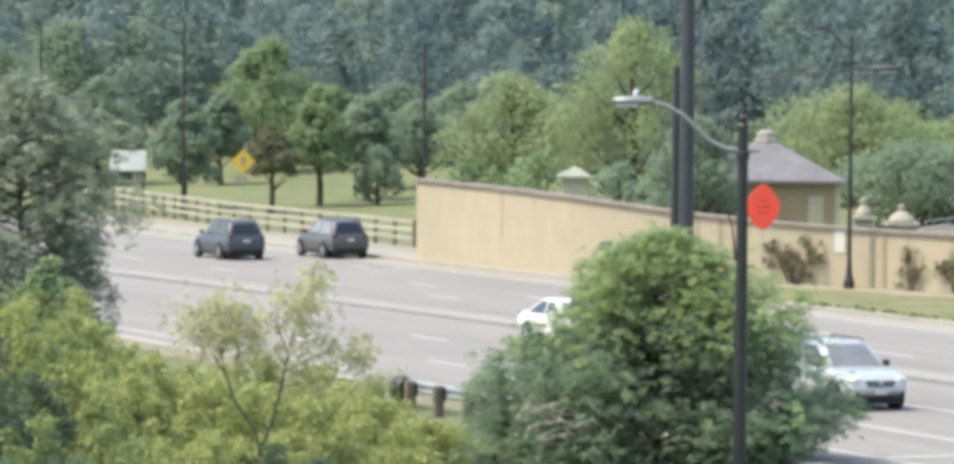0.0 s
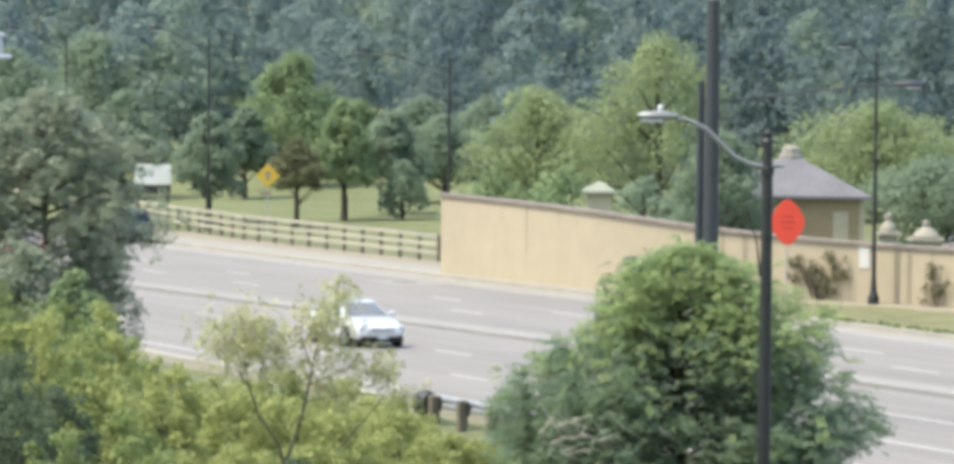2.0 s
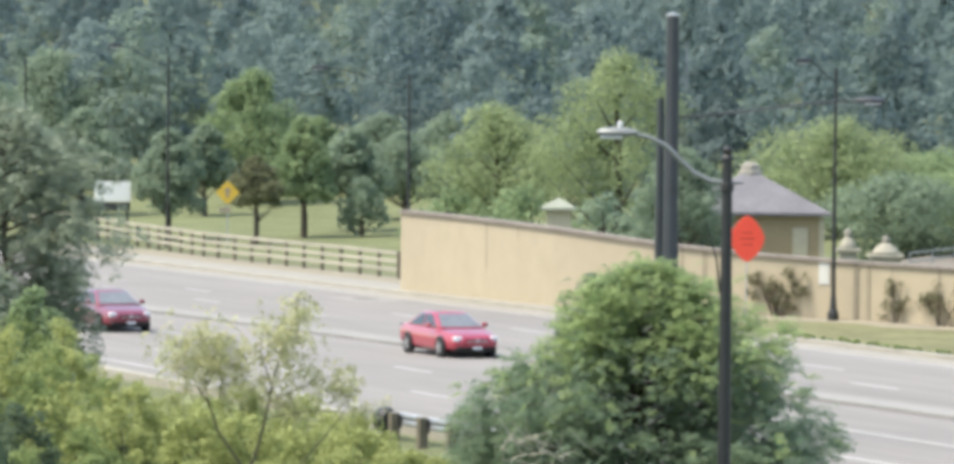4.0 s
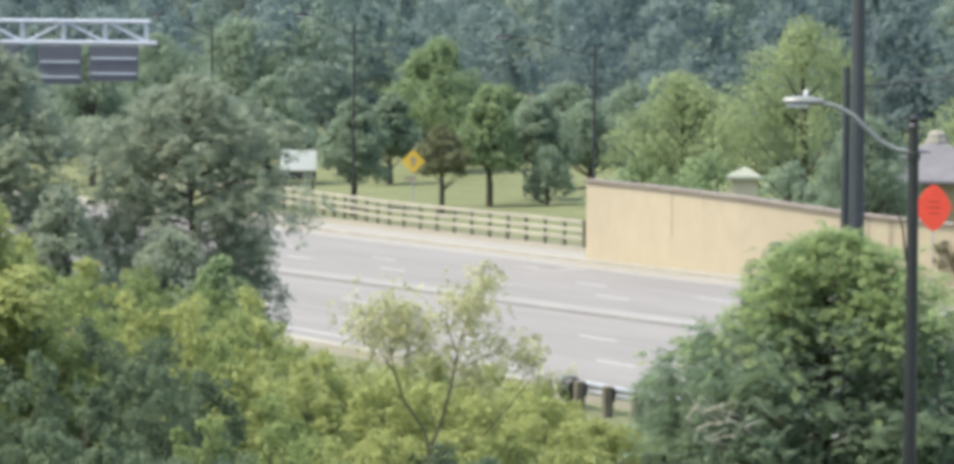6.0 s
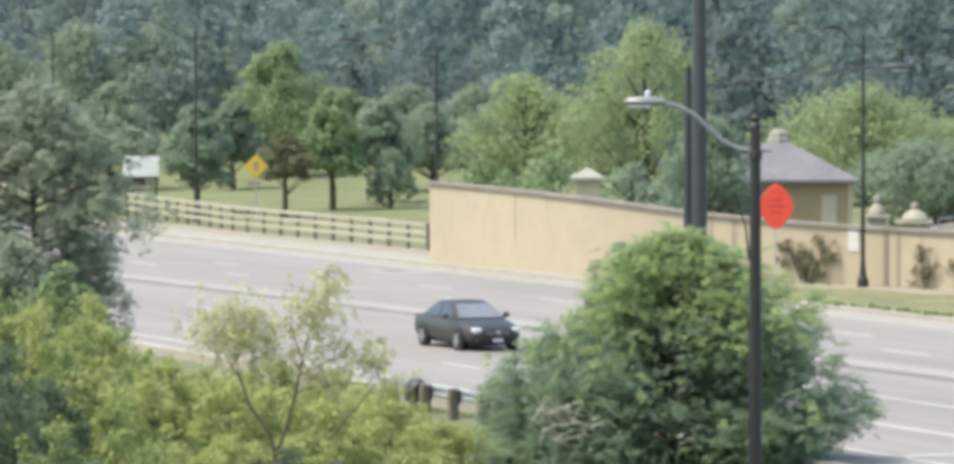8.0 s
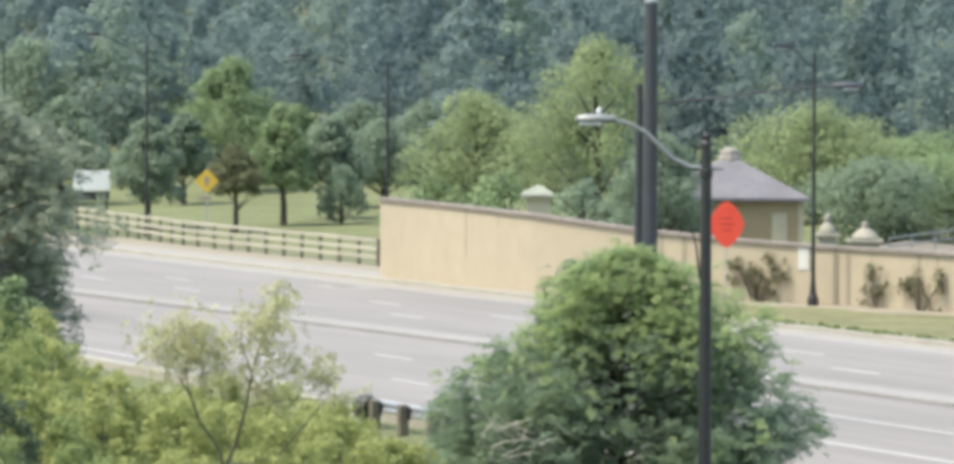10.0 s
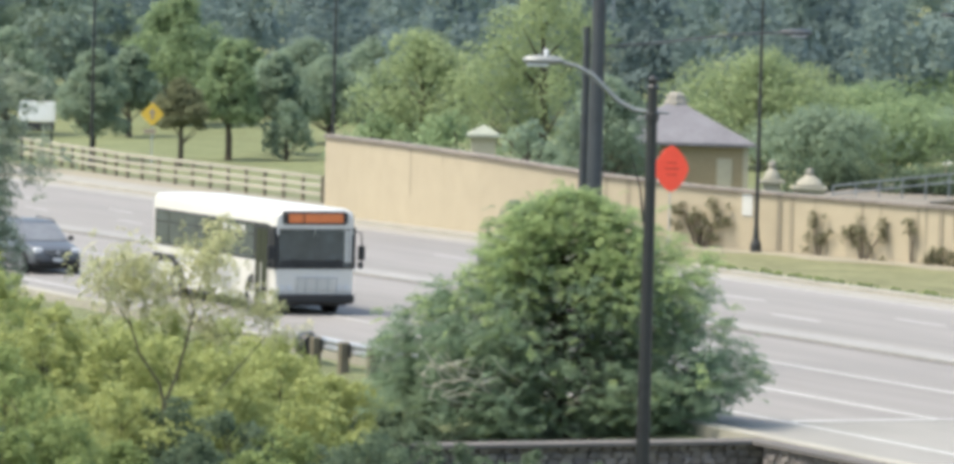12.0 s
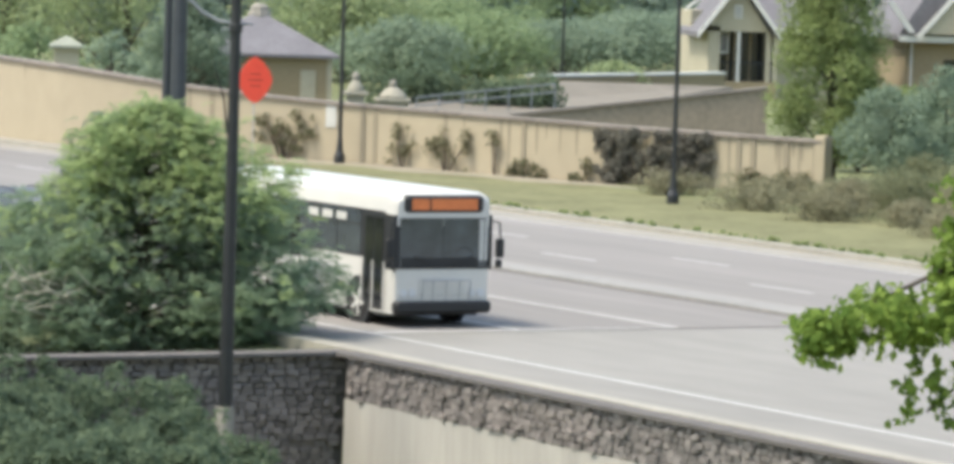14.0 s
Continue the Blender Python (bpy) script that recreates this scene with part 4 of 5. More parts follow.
# ---- poles, lamps, signs ----
def street_lamp(label, x, y, base, top, head, colour=BLACK, r=0.09, name="street_lamp", group="lamps along the far pavement"):
    """A straight tapered pole on a flared foot with one curved arm."""
    ob = thing(name, label, "street lamp", pose(x, y, base), group)
    h = top - base
    part("pole", Shape().tube([(0, 0, 0), (0, 0, h)], [r, r * 0.6], 10), colour, ob, smooth=True)
    part("foot", Shape().tube([(0, 0, -0.25), (0, 0, 0.3), (0, 0, 0.5), (0, 0, 1.0)], [r * 2.4, r * 2.4, r * 1.5, r * 1.02], 10), colour, ob)
    hx, hy, hz = head[0] - x, head[1] - y, head[2] - base
    arm = []
    for i in range(9):
        f = i / 8
        arm.append((hx * f, hy * f, h - 0.5 + (hz - h + 0.5) * (0.5 - 0.5 * math.cos(math.pi * f))))
    part("arm", Shape().tube(arm, 0.035 if colour is STEELBLUE else 0.024, 6), colour, ob, smooth=True)
    n = math.hypot(hx, hy)
    m = Matrix.Translation((hx, hy, hz)) @ pose(0, 0, 0, 0, 0, math.degrees(math.atan2(hy, hx)))
    luminaire = Shape().loft([[(u, w * math.cos(a), 0.02 + t * math.sin(a)) for a in [k * math.tau / 8 for k in range(8)]] for u, w, t in ((-0.25, 0.05, 0.05), (0.0, 0.14, 0.09), (0.35, 0.17, 0.10), (0.55, 0.08, 0.05))], m)
    lm = part("luminaire", luminaire, colour, ob, smooth=True)
    part("lens", Shape().box(0.02, 0.45, -0.11, 0.11, -0.10, -0.05, m, 0.02), LENS, lm)
    return ob


def build_poles():
    # the near lamp post, on a concrete footing in the low yard
    x, y, base = 5.42, 97.0, -0.75
    ob = thing("street_lamp", "black lamp post with silver curved arm in the yard", "street lamp", pose(x, y, base))
    part("footing", Shape().tube([(0, 0, -3.6), (0, 0, 0.0)], 0.19, 12), CONCRETE, ob, "round concrete footing", smooth=True)
    h = 8.58
    part("pole", Shape().tube([(0, 0, 0), (0, 0, h - 0.25)], [0.15, 0.105], 12), BLACK, ob, smooth=True)
    part("collar", Shape().tube([(0, 0, h - 0.9), (0, 0, h - 0.88), (0, 0, h - 0.74), (0, 0, h - 0.72)], [0.11, 0.14, 0.14, 0.11], 12), BLACK, ob)
    part("finial", Shape().tube([(0, 0, h - 0.25), (0, 0, h - 0.2), (0, 0, h - 0.14), (0, 0, h - 0.04), (0, 0, h + 0.04)], [0.13, 0.13, 0.08, 0.12, 0.03], 12), BLACK, ob, smooth=True)
    arm = [(0.35, 0, 7.86), (0, 0, 7.86), (-0.35, 0, 7.9), (-0.68, 0, 8.06), (-0.98, 0, 8.34), (-1.25, 0, 8.6), (-1.6, 0, 8.78), (-1.9, 0, 8.84), (-2.15, 0, 8.86)]
    part("arm", Shape().tube(arm, [0.02, 0.045, 0.05, 0.05, 0.05, 0.048, 0.045, 0.045, 0.045], 8), LAMPGREY, ob, "silver-grey S-curved arm", smooth=True)
    prof = ((-2.68, 0.05, 0.03), (-2.6, 0.15, 0.085), (-2.35, 0.17, 0.11), (-2.05, 0.12, 0.10), (-1.85, 0.06, 0.06))
    head = Shape().loft([[(u, w * math.cos(a), 8.87 + t * math.sin(a)) for a in [k * math.tau / 10 for k in range(10)]] for u, w, t in prof])
    lm = part("luminaire", head, LAMPGREY, ob, smooth=True)
    part("lens", Shape().box(-2.6, -2.15, -0.12, 0.12, 8.74, 8.80, None, 0.02), LENS, lm)
    part("photocell", Shape().tube([(-2.2, 0, 8.95), (-2.2, 0, 9.06), (-2.2, 0, 9.1)], [0.06, 0.06, 0.02], 8), LENS, lm)
    part("brace", Shape().tube([(-0.42, 0, 7.05), (-0.2, 0, 6.3), (-0.12, 0, 5.6)], [0.012, 0.022, 0.03], 6), BLACK, ob)
    # thick steel mast on the near kerb
    mast = thing("steel_mast", "thick dark grey steel mast beside the road", "pole", pose(5.38, 122, -0.05))
    part("pole", Shape().tube([(0, 0, -0.2), (0, 0, 10.9)], [0.235, 0.165], 14), STEELBLUE, mast, smooth=True)
    part("cap", Shape().tube([(0, 0, 10.9), (0, 0, 10.96), (0, 0, 11.0)], [0.18, 0.18, 0.05], 14), GALV, mast)
    part("base_plate", Shape().box(-0.4, 0.4, -0.4, 0.4, 0, 0.07, None, 0.02), STEELBLUE, mast)
    part("antenna", Shape().tube([(0.36, 0, 9.0), (0.36, 0, 10.1), (0.36, 0, 10.25)], [0.03, 0.03, 0.045], 6), GREY, mast)
    part("bracket", Shape().tube([(0.1, 0, 9.3), (0.36, 0, 9.3)], 0.025, 6), GREY, mast)
    # lamp with the long arm, behind the mast
    street_lamp("dark lamp post with a long curved arm", 5.11, 122.6, 0, 8.75, (10.35, 122.6, 8.72), STEELBLUE, 0.15, group="")
    # lamps along the far pavement
    for x, y, top, hx, hz, label in ((-15.68, 252.8, 10.3, -18.3, 10.8, "tall black lamp post before the fence"), (14.19, 180.6, 9.76, 13.05, 10.0, "tall black lamp post before the cream wall"),
                                     (-2.4, 212.5, 9.4, -6.2, 9.65, "tall black lamp post at the end of the wall"), (-25.6, 278, 10.3, -28.5, 10.9, "tall black lamp post far along the road")):
        street_lamp(label, x, y, 0.12, top, (hx, y - 1.0, hz))
    street_lamp("tall black lamp post on the grass verge", 23.95, 159.6, 0.10, 9.8, (21.5, 158.6, 10.2))
    street_lamp("thin dark lamp post behind the terrace", 29.1, 232, ground_z(29.1, 232), 9.0, (27.5, 232, 9.4), BLACK, 0.07)


STEELBLUE = mat("dark_blue_grey_steel", (0.028, 0.034, 0.040), 0.5, vary=0.25, scale=1, fine=6)


def build_signs():
    # warning sign: yellow diamond
    ob = thing("warning_sign", "yellow diamond warning sign on a steel post", "road sign", pose(-12.1, 245, ground_z(-12.1, 245)))
    gz = ground_z(-12.1, 245)
    part("post", Shape().box(-0.03, 0.03, 0.02, 0.08, -0.2, 3.9 - gz), GALV, ob)
    c = 3.24 - gz
    part("plate", Shape().prism([(-0.62, c), (-0.06, c - 0.58), (0.06, c - 0.58), (0.62, c), (0.06, c + 0.58), (-0.06, c + 0.58)], -0.02, 0.0), YELLOW, ob)
    part("symbol", Shape().prism([(-0.08, c - 0.25), (0.08, c - 0.25), (0.08, c + 0.05), (0.2, c + 0.05), (0, c + 0.3), (-0.2, c + 0.05), (-0.08, c + 0.05)], -0.026, -0.021), BROWN, ob)
    part("plaque", Shape().box(-0.42, 0.2, -0.02, 0.0, c - 1.0, c - 0.78), BROWN, ob)
    # white board seen through a gap of the trees
    ob = thing("sign_board", "white blank sign board on two dark posts", "sign", pose(-19.27, 262, ground_z(-19.27, 262)))
    gz = ground_z(-19.27, 262)
    part("board", Shape().box(-1.0, 1.0, -0.05, 0.05, 2.27 - gz, 3.37 - gz, None, 0.02), WHITE, ob)
    part("lower_board", Shape().box(-0.95, 0.95, -0.04, 0.04, 1.75 - gz, 2.22 - gz, None, 0.02), BLACK, ob)
    for x in (-0.8, 0.8):
        part("post", Shape().box(x - 0.06, x + 0.06, 0.06, 0.18, -0.2, 3.3 - gz), BLACK, ob)
    # orange roll-up sign by the far kerb
    x, y = 10.72, 178.0
    ob = thing("roadwork_sign", "fluorescent orange diamond roadwork sign on a thin post", "road sign", pose(x, y, 0.12, 0, 0, 18))
    c = 3.2
    outline = []
    for k in range(32):
        a = k * math.tau / 32
        q = (abs(math.cos(a)) ** 1.45 + abs(math.sin(a)) ** 1.45) ** (-1 / 1.45)
        outline.append((0.70 * q * math.cos(a), c + 0.87 * q * math.sin(a)))
    part("panel", Shape().prism(outline, -0.03, 0.0), ORANGE, ob)
    for z, w in ((0.22, 0.2), (0.0, 0.3), (-0.22, 0.2)):
        part("lettering_bar", Shape().box(-w, w, -0.035, -0.031, c + z - 0.03, c + z + 0.03), ORANGEDARK, ob)
    part("post", Shape().tube([(0, 0.05, -0.2), (0, 0.05, c + 0.5)], 0.03, 6), GALV, ob)
    # sign gantry over the road, seen from behind
    ob = thing("sign_gantry", "grey steel truss gantry carrying sign panels", "gantry", pose(0, 250, 0))
    x0, x1 = -44.0, -26.4
    for yy in (0.0, 1.1):
        part("top_chord", Shape().tube([(x0, yy, 10.35), (x1, yy, 10.35)], 0.11, 8), GALVBLUE, ob, smooth=True)
        part("bottom_chord", Shape().tube([(x0, yy, 9.22), (x1 + 0.35, yy, 9.22)], 0.12, 8), GALVBLUE, ob, smooth=True)
        n = 8
        for i in range(n):
            a = x1 - (x1 - x0) * i / n
            b = x1 - (x1 - x0) * (i + 1) / n
            za, zb = (9.22, 10.3) if i % 2 else (10.3, 9.22)
            part("diagonal", Shape().tube([(a - 0.1, yy, za if i else 9.25), (b, yy, zb if i else 10.3)], 0.055, 6), GALVBLUE, ob)
            part("upright", Shape().tube([(a - 0.15, yy, 9.22), (a - 0.15, yy, 10.35)], 0.06, 6), GALVBLUE, ob)
    for a, b, z0, z1 in ((-32.2, -29.9, 7.0, 9.05), (-29.5, -26.9, 7.2, 9.05), (-37, -33.2, 6.6, 9.05)):
        part("sign_panel", Shape().box(a, b, -0.25, -0.18, z0, z1, None, 0.02), PANELBACK, ob, "back of a dark sign panel")
        for k in range(2):
            part("panel_rib", Shape().box(a + 0.1, b - 0.1, -0.33, -0.255, z0 + 0.35 + k * 0.8, z0 + 0.45 + k * 0.8), GALVBLUE, ob)
    for xx in (x0,):
        part("column", Shape().tube([(xx, 0.55, ground_z(xx, 250)), (xx, 0.55, 10.3)], 0.17, 10), GALVBLUE, ob, smooth=True)


GALVBLUE = mat("blue_grey_galvanised_steel", (0.36, 0.39, 0.45), 0.5, 0.2, vary=0.15)
PANELBACK = mat("dark_panel_back", (0.06, 0.065, 0.085), 0.6, vary=0.2)


# ---- buildings behind the wall ----
def hip_roof(x, y, w, d, z0, z1, over=0.35, ridge=0.3):
    g = Shape()
    a, b = w + over, d + over
    g.loft([[(x - a, y - b, z0), (x + a, y - b, z0), (x + a, y + b, z0), (x - a, y + b, z0)],
            [(x - a, y - b, z0 + 0.14), (x + a, y - b, z0 + 0.14), (x + a, y + b, z0 + 0.14), (x - a, y + b, z0 + 0.14)],
            [(x - ridge, y - ridge, z1), (x + ridge, y - ridge, z1), (x + ridge, y + ridge, z1), (x - ridge, y + ridge, z1)]])
    return g


def build_gatehouse():
    x, y = 13.25, 218.0
    gz = ground_z(x, y)
    ob = thing("gatehouse", "ochre gatehouse with grey hipped roof and white cupola", "house", pose(0, 0, 0))
    part("wall", Shape().box(x - 3.15, x + 3.15, y - 3, y + 3, gz - 0.5, 3.17), WALLTAN, ob)
    part("roof", hip_roof(x, y, 3.15, 3.0, 3.17, 5.05), ROOF, ob)
    part("cupola", Shape().tube([(x, y, 4.9), (x, y, 5.1), (x, y, 5.15), (x, y, 5.4), (x, y, 5.55)], [0.55, 0.55, 0.45, 0.42, 0.2], 8), CONCRETE, ob, "pale grey cupola")
    part("door", Shape().box(x + 1.75, x + 2.45, y - 3.06, y - 2.99, gz, 2.62, None, 0.02), WALLCREAM, ob)
    part("corner_board", Shape().box(x + 2.95, x + 3.19, y - 3.06, y - 2.8, gz, 3.15), WALLCREAM, ob)
    # small pavilion
    x, y = 4.75, 232.0
    gz = ground_z(x, y)
    ob = thing("pavilion", "small cream pavilion with pale pyramid roof", "pavilion", pose(0, 0, 0))
    part("wall", Shape().box(x - 0.6, x + 0.6, y - 0.6, y + 0.6, gz - 0.3, 2.85), WALLCREAM, ob)
    part("roof", hip_roof(x, y, 0.6, 0.6, 2.85, 3.45, 0.25, 0.05), PALEROOF, ob)
    # gate piers with domed caps
    for px, w, z, tall in ((15.9, 0.36, 2.25, 0.5), (17.45, 0.58, 2.02, 0.46)):
        gz = ground_z(px, 195)
        ob = thing("gate_pier", "stone pier with stepped cap and round knob", "pier", pose(px, 195, gz), "gate piers")
        part("pier", Shape().box(-w, w, -w, w, -0.3, z - gz, None, 0.03), PIERSTONE, ob)
        z -= gz
        part("cap", Shape().box(-w - 0.14, w + 0.14, -w - 0.14, w + 0.14, z, z + 0.16, None, 0.03), PIERSTONE, ob)
        part("urn", Shape().tube([(0, 0, z + 0.16), (0, 0, z + 0.24), (0, 0, z + 0.16 + tall * 0.6), (0, 0, z + 0.16 + tall)], [w * 0.95, w, w * 0.72, w * 0.3], 12), PIERSTONE, ob, smooth=True)
        z += 0.16 + tall
        part("knob", Shape().tube([(0, 0, z - 0.04), (0, 0, z + 0.06), (0, 0, z + 0.22), (0, 0, z + 0.30)], [0.10, 0.17, 0.15, 0.04], 8), CONCRETE, ob, smooth=True)


PIERSTONE = mat("weathered_pier_stone", (0.264, 0.248, 0.2), 0.9, vary=0.2)
PALEROOF = mat("pale_green_copper", (0.235, 0.25, 0.20), 0.7, vary=0.15)


def build_houses():
    y = 230.0
    ob = thing("house", "cream gabled house with grey roof and glazed porch", "house", pose(0, 0, 0))
    part("wall", Shape().box(36.0, 36.58, y, y + 0.35, -0.5, 4.9), WALLCREAM, ob)
    part("gable", Shape().prism([(36.0, 4.66), (39.0, 4.66), (37.45, 6.95), (36.0, 4.9)], y, y + 0.35), WALLCREAM, ob)
    part("porch_floor", Shape().box(36.58, 39.4, y, y + 1.5, -0.5, 2.2), WALLTAN, ob)
    part("side_wall", Shape().box(36.0, 36.4, y + 0.35, y + 9, -0.5, 4.9), WALLCREAM, ob)
    part("back_wall", Shape().box(36.4, 44.2, y + 1.5, y + 9, -0.5, 4.8), WALLCREAM, ob)
    pane = part("porch_glazing", Shape().box(36.6, 39.3, y + 1.36, y + 1.49, 2.2, 4.64), GLASS, ob)
    for x in (36.62, 37.2, 37.52, 38.3, 39.2):
        part("glazing_bar", Shape().box(x - 0.05, x + 0.05, y + 1.28, y + 1.355, 2.2, 4.64), WALLTAN, pane)
    win = part("window", Shape().box(36.68, 37.16, y + 0.9, y + 0.96, 3.55, 4.6), TRIM, ob, "narrow white window")
    part("window_pane", Shape().box(36.76, 37.08, y + 0.87, y + 0.895, 3.65, 4.5), SKYGLASS, win)
    for x, w, m in ((37.52, 0.07, TRIM), (38.98, 0.10, WALLCREAM), (39.36, 0.10, WALLCREAM)):
        part("porch_post", Shape().box(x - w, x + w, y + 0.02, y + 0.2, -0.4, 4.66), m, ob)
    rail = part("handrail", Shape().box(36.6, 39.3, y + 0.05, y + 0.12, 3.1, 3.18), BLACK, ob)
    for i in range(13):
        part("baluster", Shape().box(36.7 + i * 0.2, 36.73 + i * 0.2, y + 0.07, y + 0.1, 2.2, 3.1), BLACK, rail)
    part("gable_roof", Shape().prism([(35.45, 4.35), (37.45, 7.05), (39.45, 4.35), (39.45, 4.55), (37.45, 7.3), (35.45, 4.6)], y - 0.5, y + 6), ROOF, ob)
    part("barge_board", Shape().prism([(35.4, 4.3), (37.45, 6.98), (39.5, 4.3), (39.5, 4.6), (37.45, 7.32), (35.4, 4.6)], y - 0.62, y - 0.505), TRIM, ob)
    vent = part("gable_vent", Shape().box(37.25, 37.65, y - 0.05, y + 0.02, 5.3, 5.95, None, 0.02), TRIM, ob)
    for k in range(4):
        part("louvre", Shape().box(37.3, 37.6, y - 0.07, y - 0.051, 5.4 + k * 0.13, 5.44 + k * 0.13), ROOF, vent)
    side = [(y + 0.9, 4.7), (y + 0.9, 4.9), (y + 5.2, 8.2), (y + 9.6, 4.9), (y + 9.6, 4.7)]
    part("main_roof", Shape().loft([[(x, b, z) for b, z in side] for x in (37.0, 44.6)]), ROOF, ob)
    part("eaves_board", Shape().box(39.5, 44.6, y + 0.82, y + 0.895, 4.62, 4.88), TRIM, ob)
    part("left_eaves", Shape().prism([(35.3, 5.58), (36.4, 6.4), (36.4, 6.55), (35.3, 5.74)], y + 3.0, y + 3.2), TRIM, ob, "white eaves of the rear roof")
    part("rear_wall_top", Shape().box(35.6, 36.4, y + 3.2, y + 6.8, 4.8, 5.6), WALLCREAM, ob)
    # wing with ochre wall
    y = 237.0
    ob = thing("house", "ochre house with steep grey gable roofs", "house", pose(0, 0, 0))
    part("wall", Shape().prism([(47.2, -0.5), (57, -0.5), (57, 4.5), (47.2, 4.5)], y, y + 9), WALLTAN, ob)
    part("roof", Shape().prism([(46.7, 4.35), (57.6, 4.35), (57.6, 4.6), (53.0, 8.4), (49.2, 8.4), (46.7, 4.6)], y - 0.7, y + 9.5), ROOF, ob)
    part("eaves_board", Shape().box(46.7, 57.6, y - 0.8, y - 0.705, 4.28, 4.58), TRIM, ob)
    part("dormer", Shape().prism([(47.9, 4.7), (50.9, 4.7), (49.4, 6.4)], y - 1.1, y + 3), WALLCREAM, ob)
    part("dormer_trim", Shape().prism([(47.5, 4.55), (49.4, 6.75), (51.3, 4.55), (51.05, 4.5), (49.4, 6.4), (47.75, 4.5)], y - 1.25, y - 1.105), TRIM, ob)
    part("barge_board", Shape().prism([(46.0, 6.3), (46.35, 6.3), (47.5, 4.75), (47.15, 4.75)], y - 1.0, y - 0.81), TRIM, ob)
    part("window", Shape().box(49.2, 50.4, y - 0.05, y + 0.1, 1.6, 3.4), GLASS, ob)
    part("downpipe", Shape().tube([(47.5, y - 0.1, 0), (47.5, y - 0.1, 4.3)], 0.06, 6), TRIM, ob)


def slab_wall(name, label, a, b, z0, z1, thick, material, cap):
    """A straight wall between two plan points whose top runs from z0 to z1."""
    d = Vector((b[0] - a[0], b[1] - a[1], 0))
    m = Matrix.Translation((a[0], a[1], 0)) @ pose(0, 0, 0, 0, 0, math.degrees(math.atan2(d.y, d.x)))
    ob = thing(name, label, "wall", m)
    n = d.length
    part("wall", Shape().loft([[(0, 0, -0.6), (0, thick, -0.6), (0, thick, z0), (0, 0, z0)], [(n, 0, -0.6), (n, thick, -0.6), (n, thick, z1), (n, 0, z1)]]), material, ob)
    part("coping", Shape().loft([[(u, -0.1, z), (u, thick + 0.1, z), (u, thick + 0.1, z + 0.13), (u, -0.1, z + 0.13)] for u, z in ((0, z0), (n, z1))]), cap, ob)
    return ob


def build_terrace():
    slab_wall("terrace_wall", "brown block terrace wall with pale coping", (21.6, 188), (31.9, 188), 1.82, 3.18, 0.4, BROWN, COPING)
    slab_wall("terrace_wall", "low cream terrace wall below the house", (25.6, 214), (36.4, 227), 2.62, 2.62, 0.4, WALLTAN, TRIM)
    drive = Shape().add([(16.5, 197, 1.55), (22.0, 194, 1.35), (36.0, 222, 2.2), (27.0, 214, 2.5), (16.5, 197, 0.8), (22.0, 194, 0.8), (36.0, 222, 0.8), (27.0, 214, 0.8)],
                        [(0, 1, 2, 3), (7, 6, 5, 4), (0, 4, 5, 1), (1, 5, 6, 2), (2, 6, 7, 3), (3, 7, 4, 0)])
    structure("terrace", drive, TERRACE, "dusty tan sloping terrace paving")
    # railing along the foot of the terrace
    ob = thing("railing", "thin grey metal railing beside the hedge", "railing", pose(0, 0, 0))
    for dz in (0.0, -0.35):
        part("rail", Shape().tube([(18.9, 200, 2.05 + dz), (24.8, 200, 2.8 + dz)], 0.035, 6), GREY, ob)
    for k in range(7):
        x = 18.9 + 5.9 * k / 6
        part("post", Shape().tube([(x, 200, ground_z(x, 200) - 0.1), (x, 200, 2.07 + 0.75 * k / 6)], 0.03, 6), GREY, ob)
    # clipped hedge
    ob = thing("hedge", "dense dark green clipped hedge behind the wall", "hedge", pose(17.2, 203, ground_z(17.2, 203)))
    r = random.Random(3)
    cl = [(r.uniform(0, 8.4), r.uniform(0, 1.6), r.uniform(0.4, 2.45), r.uniform(0.45, 0.62), 0.8) for _ in range(110)]
    part("woody_stem", limbs(cl[:12], 0.2, 0.04, 2), BARK, ob)
    part("foliage", leaf_mesh("foliage", leaf_cloud(44, cl, 11000, 0.2), LEAF_SHADE), LEAF_SHADE, ob)


